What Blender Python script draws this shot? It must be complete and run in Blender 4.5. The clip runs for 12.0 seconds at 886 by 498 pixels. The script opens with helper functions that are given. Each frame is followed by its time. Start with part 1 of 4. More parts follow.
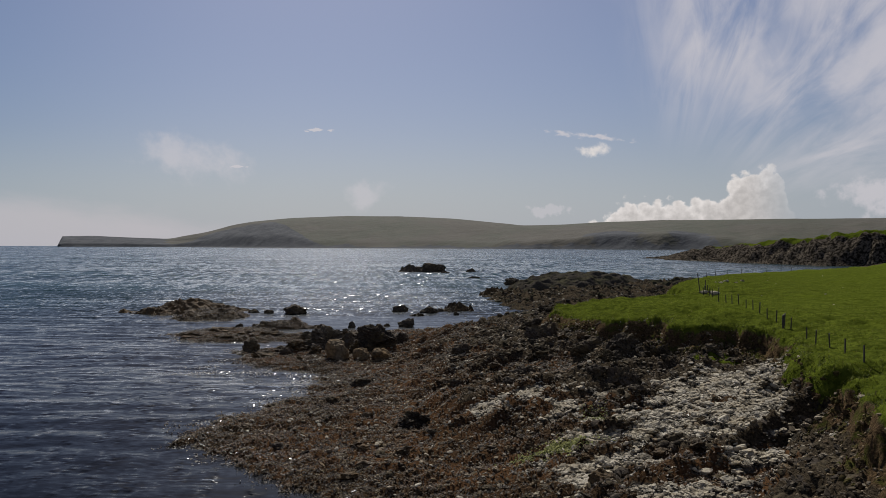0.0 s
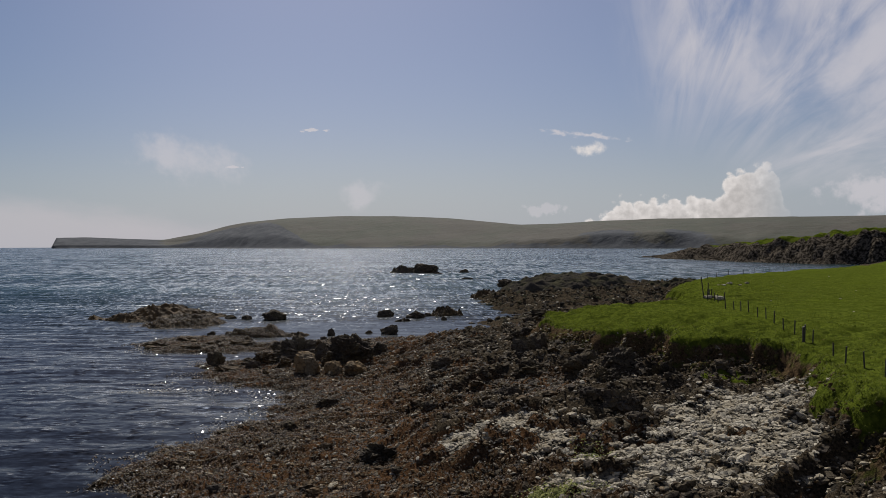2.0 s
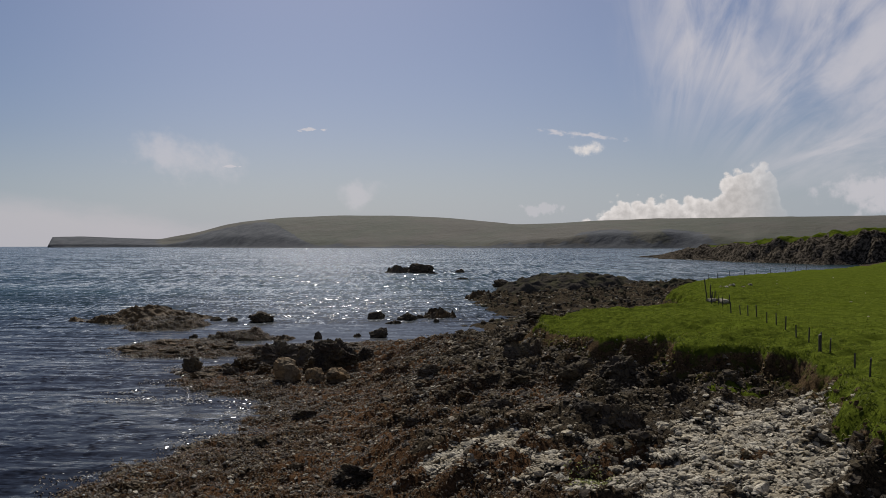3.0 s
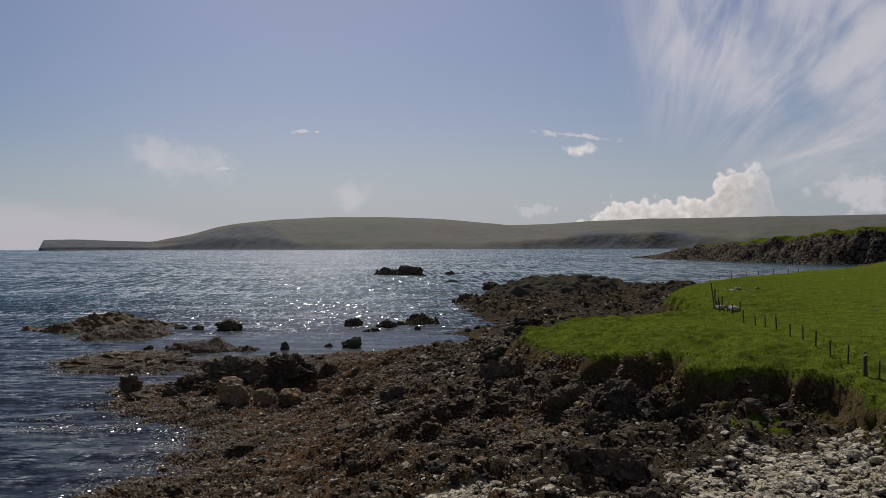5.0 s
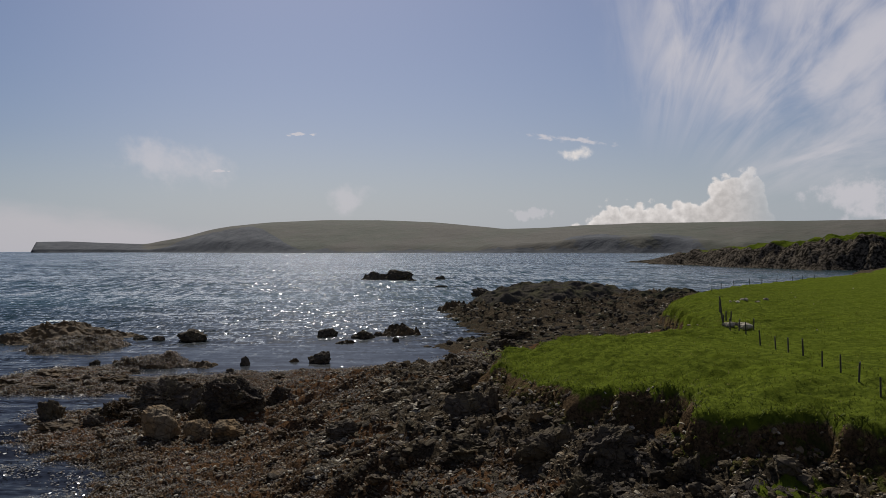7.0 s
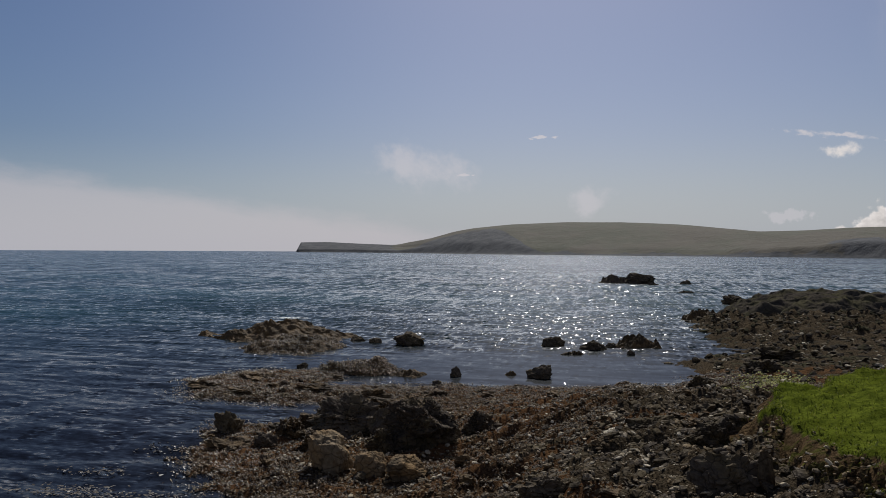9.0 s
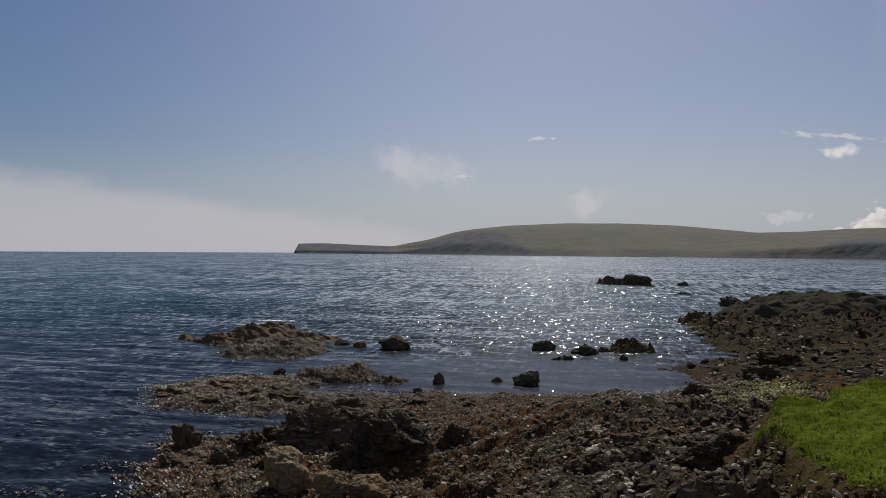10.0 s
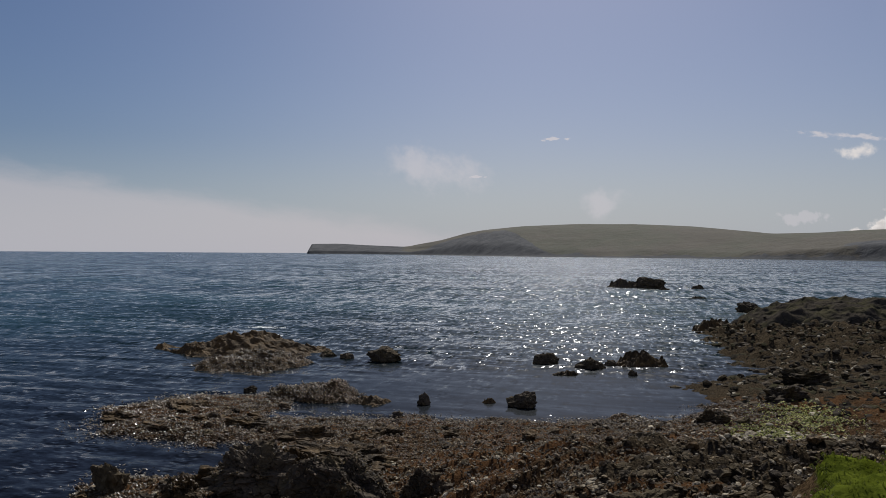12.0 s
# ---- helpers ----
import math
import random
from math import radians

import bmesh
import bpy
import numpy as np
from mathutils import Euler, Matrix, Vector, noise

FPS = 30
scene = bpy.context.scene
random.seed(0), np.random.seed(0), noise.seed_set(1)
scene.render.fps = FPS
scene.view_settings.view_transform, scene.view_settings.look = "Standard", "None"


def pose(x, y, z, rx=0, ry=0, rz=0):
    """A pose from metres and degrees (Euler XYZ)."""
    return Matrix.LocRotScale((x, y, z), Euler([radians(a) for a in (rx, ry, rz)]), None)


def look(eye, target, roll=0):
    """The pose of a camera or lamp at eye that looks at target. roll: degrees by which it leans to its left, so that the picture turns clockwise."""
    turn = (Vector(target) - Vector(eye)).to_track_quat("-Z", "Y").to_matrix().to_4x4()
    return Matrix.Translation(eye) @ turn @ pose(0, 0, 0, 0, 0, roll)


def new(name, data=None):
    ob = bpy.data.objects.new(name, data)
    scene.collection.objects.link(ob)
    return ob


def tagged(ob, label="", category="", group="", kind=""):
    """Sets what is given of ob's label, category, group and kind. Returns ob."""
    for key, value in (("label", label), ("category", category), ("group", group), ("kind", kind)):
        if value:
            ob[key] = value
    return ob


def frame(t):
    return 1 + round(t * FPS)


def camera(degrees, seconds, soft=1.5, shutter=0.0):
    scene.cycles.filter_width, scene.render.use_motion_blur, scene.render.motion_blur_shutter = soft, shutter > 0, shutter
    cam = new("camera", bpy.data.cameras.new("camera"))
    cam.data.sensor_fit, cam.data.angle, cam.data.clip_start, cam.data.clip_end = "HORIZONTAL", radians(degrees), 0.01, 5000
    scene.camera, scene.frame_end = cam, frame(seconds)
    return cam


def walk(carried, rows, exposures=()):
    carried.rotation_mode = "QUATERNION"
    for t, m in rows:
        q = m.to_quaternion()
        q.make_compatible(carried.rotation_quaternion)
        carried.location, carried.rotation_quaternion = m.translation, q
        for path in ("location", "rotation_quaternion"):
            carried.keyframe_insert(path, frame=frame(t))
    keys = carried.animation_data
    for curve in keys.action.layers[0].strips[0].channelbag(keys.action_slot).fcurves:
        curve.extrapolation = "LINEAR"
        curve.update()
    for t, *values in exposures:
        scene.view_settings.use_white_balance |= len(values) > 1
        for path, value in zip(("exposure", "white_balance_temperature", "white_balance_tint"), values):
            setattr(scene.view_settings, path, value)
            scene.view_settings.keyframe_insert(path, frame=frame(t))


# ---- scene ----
cam = camera(56.0, 12.0, soft=0.7)
PATH = [
    (0, (0.675, 0.466, 15.393), (0.814, 2.461, 15.379), 0.0),
    (0.5, (1.27, 2.543, 15.434), (1.409, 4.538, 15.42), -0.0),
    (1, (1.911, 4.836, 15.524), (2.054, 6.831, 15.509), -0.1),
    (1.5, (2.575, 7.15, 15.635), (2.718, 9.145, 15.619), -0.2),
    (2, (3.242, 9.643, 15.693), (3.39, 11.638, 15.678), -0.3),
    (2.5, (3.883, 12.267, 15.727), (4.035, 14.261, 15.712), -0.3),
    (2.7, (4.175, 13.341, 15.717), (4.328, 15.335, 15.701), -0.2),
    (4.3, (6.662, 22.581, 15.676), (6.826, 24.574, 15.661), -0.5),
    (4.5, (7.013, 23.706, 15.661), (7.177, 25.699, 15.647), -0.5),
    (5, (7.879, 26.564, 15.634), (8.047, 28.557, 15.621), -0.5),
    (5.5, (8.672, 29.275, 15.63), (8.846, 31.267, 15.618), -0.5),
    (6, (9.531, 31.934, 15.694), (9.71, 33.926, 15.684), -0.5),
    (6.5, (10.388, 34.564, 15.913), (10.574, 36.556, 15.903), -0.5),
    (6.7, (10.806, 35.73, 15.9), (10.992, 37.721, 15.893), -0.4),
    (8.3, (12.185, 48.980, 15.618), (11.968, 50.968, 15.616), 0.24),
    (8.5, (12.318, 50.575, 15.493), (11.974, 52.546, 15.491), 0.14),
    (9, (12.742, 53.771, 15.312), (12.350, 55.733, 15.313), 0.24),
    (9.5, (13.385, 56.273, 15.202), (12.995, 58.235, 15.205), 0.14),
    (10, (13.607, 58.740, 15.217), (13.219, 60.702, 15.221), 0.24),
    (10.5, (13.904, 61.184, 15.139), (13.514, 63.146, 15.143), 0.24),
    (11, (14.070, 63.607, 15.096), (13.674, 65.567, 15.101), 0.26),
    (11.5, (14.151, 66.284, 15.248), (13.740, 68.241, 15.253), 0.34),
    (12, (14.454, 69.169, 15.776), (14.034, 71.124, 15.781), 0.32),
]
walk(cam, [(t, look(eye, target, roll)) for t, eye, target, roll in PATH])


# ---- world, sun, exposure ----
SUN_AZ, SUN_EL = -4.0, 43.0          # degrees right of +y, and above the horizon
sun_way = Vector((math.sin(radians(SUN_AZ)) * math.cos(radians(SUN_EL)), math.cos(radians(SUN_AZ)) * math.cos(radians(SUN_EL)), math.sin(radians(SUN_EL))))
sun = new("sun", bpy.data.lights.new("sun", "SUN"))
sun.data.energy, sun.data.angle, sun.data.color = 4.3, radians(0.5), (1.0, 0.965, 0.91)
sun.matrix_world = look(sun_way * 100, (0, 0, 0))
scene.view_settings.exposure = 0.0


class Nodes:
    """Short hand for building a node tree."""

    def __init__(self, tree):
        self.tree = tree
        tree.nodes.clear()

    def add(self, kind):
        return self.tree.nodes.new(kind)

    def put(self, socket, value):
        if isinstance(value, bpy.types.NodeSocket):
            self.tree.links.new(value, socket)
        elif value is not None:
            if isinstance(value, tuple) and len(value) == 3 and socket.type == "RGBA":
                value = (*value, 1.0)
            socket.default_value = value

    def math(self, op, a, b=None, c=None, clamp=False):
        node = self.add("ShaderNodeMath")
        node.operation, node.use_clamp = op, clamp
        for socket, value in zip(node.inputs, (a, b, c)):
            self.put(socket, value)
        return node.outputs[0]

    def ramp(self, value, lo, hi, out_lo=0.0, out_hi=1.0):
        node = self.add("ShaderNodeMapRange")
        node.interpolation_type = "SMOOTHSTEP"
        for socket, v in zip(node.inputs, (value, lo, hi, out_lo, out_hi)):
            self.put(socket, v)
        return node.outputs[0]

    def mix(self, fac, a, b, blend="MIX"):
        node = self.add("ShaderNodeMix")
        node.data_type, node.blend_type = "RGBA", blend
        self.put(node.inputs[0], fac), self.put(node.inputs[6], a), self.put(node.inputs[7], b)
        return node.outputs[2]

    def noise(self, vector, scale, detail=4.0, rough=0.55, distort=0.0):
        node = self.add("ShaderNodeTexNoise")
        self.put(node.inputs["Vector"], vector)
        for key, v in (("Scale", scale), ("Detail", detail), ("Roughness", rough), ("Distortion", distort)):
            self.put(node.inputs[key], v)
        return node.outputs[0]

    def cells(self, vector, scale, feature="F1", output="Distance"):
        node = self.add("ShaderNodeTexVoronoi")
        node.feature = feature
        self.put(node.inputs["Vector"], vector)
        node.inputs["Scale"].default_value = scale
        return node.outputs[output]

    def mask(self, name):
        node = self.add("ShaderNodeAttribute")
        node.attribute_name = name
        return node.outputs["Fac"]

    def xyz(self, x, y, z=0.0):
        node = self.add("ShaderNodeCombineXYZ")
        for socket, v in zip(node.inputs, (x, y, z)):
            self.put(socket, v)
        return node.outputs[0]

    def split(self, vector):
        node = self.add("ShaderNodeSeparateXYZ")
        self.put(node.inputs[0], vector)
        return node.outputs

    def bump(self, height, distance, strength=1.0, normal=None):
        node = self.add("ShaderNodeBump")
        self.put(node.inputs["Strength"], strength), self.put(node.inputs["Distance"], distance)
        self.put(node.inputs["Height"], height), self.put(node.inputs["Normal"], normal)
        return node.outputs[0]


def build_sky():
    world = bpy.data.worlds.new("sky")
    scene.world = world
    world.use_nodes = True
    n = Nodes(world.node_tree)
    sky = n.add("ShaderNodeTexSky")
    sky.sky_type, sky.sun_disc = "NISHITA", False
    sky.sun_elevation, sky.sun_rotation = radians(SUN_EL), radians(SUN_AZ)
    sky.air_density, sky.dust_density, sky.ozone_density, sky.altitude = 1.0, SKY_DUST, 2.0, 10
    x, y, z = n.split(n.add("ShaderNodeTexCoord").outputs["Generated"])[:3]
    az = n.math("MULTIPLY", n.math("ARCTAN2", x, y), 180 / math.pi)
    el = n.math("MULTIPLY", n.math("ARCSINE", z), 180 / math.pi)
    flat = n.xyz(az, el)

    def patch(az0, el0, wide, high, scale, lo, hi, stretch=1.0, lean=0.0, detail=6.0):
        """A soft cloud patch about a direction: 0 to 1."""
        u = n.math("SUBTRACT", az, az0)
        v = n.math("SUBTRACT", n.math("SUBTRACT", el, el0), n.math("MULTIPLY", u, lean))
        r = n.math("SQRT", n.math("ADD", n.math("POWER", n.math("ABSOLUTE", n.math("DIVIDE", u, wide)), 2.0), n.math("POWER", n.math("ABSOLUTE", n.math("DIVIDE", v, high)), 2.0)))
        grain = n.noise(n.xyz(n.math("ADD", az, el0 * 7.3), n.math("MULTIPLY", v, stretch), az0), scale, detail, 0.6)
        return n.ramp(n.math("SUBTRACT", grain, n.math("MULTIPLY", r, 0.42)), lo, hi)

    # high haze, thicker over the open sea and close to the horizon
    haze = n.ramp(el, 8.0, -0.5, 0.0, 0.70)
    veil_top = n.math("ADD", n.math("MULTIPLY", az, -0.13), 0.3)
    veil = n.math("MULTIPLY", n.ramp(n.math("SUBTRACT", n.math("ADD", el, n.math("MULTIPLY", n.noise(n.xyz(n.math("MULTIPLY", az, 0.35), n.math("ADD", el, n.math("MULTIPLY", az, 0.1))), 0.55, 6.0, 0.6), 2.2)), veil_top), 1.35, -0.5), n.ramp(az, -2.0, -16.0))
    # cirrus, fanned out from a point low in the sky
    u, v = n.math("SUBTRACT", az, 19.0), n.math("SUBTRACT", el, 1.0)
    turn, reach = n.math("ARCTAN2", v, u), n.math("SQRT", n.math("ADD", n.math("MULTIPLY", u, u), n.math("MULTIPLY", v, v)))
    streak = n.noise(n.xyz(n.math("MULTIPLY", turn, 3.6), n.math("MULTIPLY", reach, 0.075), 3.1), 1.7, 7.0, 0.60, 0.8)
    body = n.noise(flat, 0.17, 3.0, 0.5)
    cirrus = n.ramp(n.math("ADD", n.math("MULTIPLY", streak, 0.55), n.math("MULTIPLY", body, 0.45)), 0.33, 0.63)
    cirrus = n.math("MULTIPLY", cirrus, n.math("MULTIPLY", n.ramp(reach, 4.0, 12.0), n.math("MULTIPLY", n.ramp(turn, 0.10, 0.45), n.ramp(turn, 1.88, 1.40))))
    # carried on unseen, high above the view: added cloud that brightens the water
    cirrus = n.math("MULTIPLY", cirrus, n.ramp(el, 75.0, 45.0))
    # cumulus bank on the horizon: its top as a height over the bearing
    top = n.add("ShaderNodeFloatCurve")
    curve = top.mapping.curves[0]
    for place, height in ((0.1, 0.1), (0.16, 0.22), (0.29, 0.40), (0.5, 0.40), (0.67, 0.46), (0.73, 0.66), (0.87, 0.68), (0.93, 0.25)):
        curve.points.new(place, height)
    curve.points[0].location, curve.points[-1].location = (0.0, 0.0), (1.0, 0.0)
    for point in curve.points:
        point.handle_type = "VECTOR"
    top.mapping.update()
    lin = n.add("ShaderNodeMapRange")
    for socket, value in zip(lin.inputs, (az, 11.5, 28.0, 0.0, 1.0)):
        n.put(socket, value)
    n.put(top.inputs["Value"], lin.outputs[0])
    puff = n.math("ADD", n.math("MULTIPLY", n.noise(flat, 0.9, 8.0, 0.62), 0.8), n.math("MULTIPLY", n.math("SUBTRACT", 0.55, n.cells(n.xyz(az, el, 2.0), 1.3)), 0.45))
    gap = n.math("SUBTRACT", n.math("ADD", n.math("MULTIPLY", top.outputs[0], 7.4), n.math("MULTIPLY", n.math("SUBTRACT", puff, 0.5), 2.6)), el)
    bank = n.math("MULTIPLY", n.ramp(gap, -0.05, 0.35), n.math("MULTIPLY", n.ramp(az, 27.8, 23.5, 0.0, 1.0), n.ramp(az, 12.0, 14.0)))
    shade = n.math("MULTIPLY", n.ramp(gap, 0.0, 1.5, 1.05, 0.74), n.ramp(n.noise(flat, 2.0, 5.0), 0.3, 0.7, 0.86, 1.08))
    second = patch(32.0, 3.0, 3.8, 1.7, 0.8, 0.12, 0.40)
    small = patch(14.2, 6.3, 1.3, 0.50, 1.1, 0.08, 0.42)
    line = patch(13.6, 7.25, 4.8, 0.30, 1.3, 0.22, 0.50, 2.2, -0.13)
    pair = patch(-4.6, 7.65, 2.0, 0.22, 1.5, 0.30, 0.42, 2.0)
    wisp = patch(-12.8, 5.6, 4.8, 1.9, 0.5, 0.12, 0.52, 1.0, -0.22)
    dash = patch(-9.8, 5.1, 0.8, 0.14, 1.6, 0.22, 0.34, 2.0)
    bump = patch(-1.0, 3.3, 2.0, 1.5, 0.5, 0.14, 0.48)
    low = patch(11.0, 2.2, 2.2, 0.6, 1.2, 0.20, 0.36)
    colour = n.mix(haze, n.mix(1.0, sky.outputs[0], n.mix(n.ramp(az, -42.0, -6.0), SKY_CLEAR, SKY_TINT), "MULTIPLY"), HAZE)
    for cover, tint, most in ((veil, VEIL, 0.47), (wisp, WHITE, 0.60), (bump, WHITE, 0.55), (cirrus, WHITE, 0.78), (pair, WHITE, 0.9), (dash, WHITE, 0.85), (line, WHITE, 0.85), (low, WHITE, 0.5), (second, WHITE, 0.75)):
        colour = n.mix(n.math("MULTIPLY", cover, most), colour, tint)
    colour = n.mix(n.math("MULTIPLY", small, 0.9), colour, BRIGHT)
    colour = n.mix(n.math("MULTIPLY", bank, 0.93), colour, n.mix(1.0, BRIGHT, n.xyz(shade, shade, shade), "MULTIPLY"))
    back = n.add("ShaderNodeBackground")
    n.put(back.inputs[0], colour)
    back.inputs[1].default_value = SKY_STRENGTH
    n.put(n.add("ShaderNodeOutputWorld").inputs[0], back.outputs[0])


SKY_STRENGTH, SKY_DUST = 0.055, 1.0
SKY_TINT, SKY_CLEAR = (0.79, 0.79, 0.92), (0.56, 0.64, 0.82)
HAZE, VEIL, WHITE, BRIGHT = (6.7, 7.9, 9.5), (10.6, 9.6, 10.0), (10.5, 10.1, 10.7), (13.4, 12.6, 12.2)
build_sky()


# ---- materials ----
def material(name, rough=0.8):
    """A material with a Principled surface; returns it, its node helper, the surface and the place on the object in metres."""
    mat = bpy.data.materials.new(name)
    mat.use_nodes = True
    n = Nodes(mat.node_tree)
    surface = n.add("ShaderNodeBsdfPrincipled")
    surface.inputs["Roughness"].default_value = rough
    n.put(n.add("ShaderNodeOutputMaterial").inputs[0], surface.outputs[0])
    return mat, n, surface, n.add("ShaderNodeNewGeometry").outputs["Position"]


def stone_material(name, dark, light, tint=None, rough=0.8, grain=3.0, tint_most=0.6, gloss=0.5):
    """Weathered rock: two tones, crevices, a second colour in patches, a little change from piece to piece."""
    mat, n, surface, at = material(name, rough)
    tone = n.noise(at, grain, 8.0, 0.65)
    broad = n.noise(at, grain * 0.18, 3.0)
    piece = n.add("ShaderNodeNewGeometry").outputs["Random Per Island"]
    each = n.add("ShaderNodeObjectInfo").outputs["Random"]
    vary = n.math("FRACT", n.math("ADD", piece, each))
    mixing = n.math("ADD", n.math("MULTIPLY", n.ramp(tone, 0.3, 0.7), 0.35), n.math("MULTIPLY", vary, 0.65))
    colour = n.mix(mixing, dark, light)
    if tint:
        colour = n.mix(n.math("MULTIPLY", n.ramp(n.math("ADD", broad, n.math("MULTIPLY", tone, 0.4)), 0.62, 0.82), tint_most), colour, tint)
    crack = n.ramp(n.cells(at, grain * 0.45, "DISTANCE_TO_EDGE"), 0.0, 0.05)
    colour = n.mix(n.math("MULTIPLY", n.math("SUBTRACT", 1.0, crack), 0.45), colour, dark)
    n.put(surface.inputs["Base Color"], colour)
    n.put(surface.inputs["Roughness"], n.ramp(tone, 0.3, 0.75, rough + 0.2, rough - 0.2))
    surface.inputs["Specular IOR Level"].default_value = gloss
    n.put(surface.inputs["Normal"], n.bump(n.math("ADD", tone, n.math("MULTIPLY", crack, 0.35)), 0.12, 0.9))
    return mat


ROCK_DARK = stone_material("wet_dark_rock", (0.014, 0.0115, 0.009), (0.108, 0.088, 0.067), (0.110, 0.085, 0.046), 0.8, gloss=0.03)
ROCK_WEED = stone_material("weed_covered_rock", (0.014, 0.0105, 0.007), (0.120, 0.086, 0.050), (0.14, 0.088, 0.038), 0.72, 5.0, gloss=0.06)
ROCK_PALE = stone_material("lichen_crusted_rock", (0.020, 0.015, 0.011), (0.24, 0.185, 0.118), (0.27, 0.16, 0.06), 0.85, 2.4, 0.45, gloss=0.05)
STONE_PALE = stone_material("pale_beach_stone", (0.06, 0.051, 0.038), (0.63, 0.565, 0.44), (0.38, 0.31, 0.20), 0.8, 4.0, 0.5, gloss=0.05)
BANK_EARTH = stone_material("bank_earth", (0.030, 0.022, 0.014), (0.135, 0.090, 0.052), (0.060, 0.066, 0.016), 0.95, 3.0, 0.55, gloss=0.0)
# brown stone, its light tone raised to paint in glints off the wet shore
STONE_MID = stone_material("brown_stone_with_glints", (0.026, 0.020, 0.013), (0.33, 0.27, 0.19), (0.20, 0.13, 0.055), 0.65, 4.0, gloss=0.06)
ROCK_BLACK = stone_material("black_tide_rock", (0.011, 0.010, 0.009), (0.080, 0.070, 0.058), (0.075, 0.070, 0.038), 0.8, 1.2, gloss=0.0)


def weed_material():
    mat, n, surface, at = material("brown_seaweed", 0.35)
    piece = n.add("ShaderNodeNewGeometry").outputs["Random Per Island"]
    broad = n.ramp(n.noise(at, 0.16, 4.0), 0.42, 0.62)
    colour = n.mix(piece, (0.016, 0.012, 0.007), (0.125, 0.088, 0.046))
    colour = n.mix(n.math("MULTIPLY", broad, piece), colour, (0.13, 0.068, 0.032))
    colour = n.mix(n.math("MULTIPLY", n.ramp(piece, 0.80, 0.97), 0.7), colour, (0.17, 0.125, 0.045))
    n.put(surface.inputs["Base Color"], colour)
    surface.inputs["Specular IOR Level"].default_value = 0.3
    n.put(surface.inputs["Roughness"], n.ramp(n.noise(at, 6.0, 2.0), 0.35, 0.65, 0.2, 0.75))
    return mat


def wet_weed_material():
    mat, n, surface, at = material("wet_seaweed", 0.3)
    piece = n.add("ShaderNodeNewGeometry").outputs["Random Per Island"]
    n.put(surface.inputs["Base Color"], n.mix(piece, (0.009, 0.007, 0.004), (0.062, 0.044, 0.022)))
    surface.inputs["Specular IOR Level"].default_value = 0.42
    n.put(surface.inputs["Roughness"], n.ramp(piece, 0.1, 0.5, 0.16, 0.7))
    return mat


def green_weed_material():
    mat, n, surface, at = material("green_algae", 0.6)
    piece = n.add("ShaderNodeNewGeometry").outputs["Random Per Island"]
    n.put(surface.inputs["Base Color"], n.mix(piece, (0.10, 0.12, 0.02), (0.34, 0.33, 0.09)))
    surface.inputs["Specular IOR Level"].default_value = 0.1
    return mat


def grass_blade_material():
    mat, n, surface, at = material("grass_blades", 0.7)
    piece = n.add("ShaderNodeNewGeometry").outputs["Random Per Island"]
    broad = n.ramp(n.noise(at, 0.35, 4.0), 0.35, 0.65)
    tuft = n.ramp(n.noise(at, 0.55, 5.0, 0.65), 0.5, 0.66)
    colour = n.mix(piece, (0.064, 0.086, 0.010), (0.132, 0.158, 0.020))
    colour = n.mix(n.math("MULTIPLY", tuft, 0.6), colour, (0.042, 0.056, 0.006))
    colour = n.mix(n.math("MULTIPLY", broad, 0.5), colour, (0.11, 0.115, 0.014))
    colour = n.mix(n.math("MULTIPLY", n.ramp(piece, 0.93, 0.99), 0.7), colour, (0.22, 0.19, 0.07))
    n.put(surface.inputs["Base Color"], colour)
    surface.inputs["Specular IOR Level"].default_value = 0.08
    through_leaf = n.add("ShaderNodeBsdfTranslucent")
    n.put(through_leaf.inputs[0], colour)
    both = n.add("ShaderNodeMixShader")
    both.inputs[0].default_value = 0.45
    n.put(both.inputs[1], surface.outputs[0]), n.put(both.inputs[2], through_leaf.outputs[0])
    n.put(n.tree.nodes["Material Output"].inputs[0], both.outputs[0])
    return mat


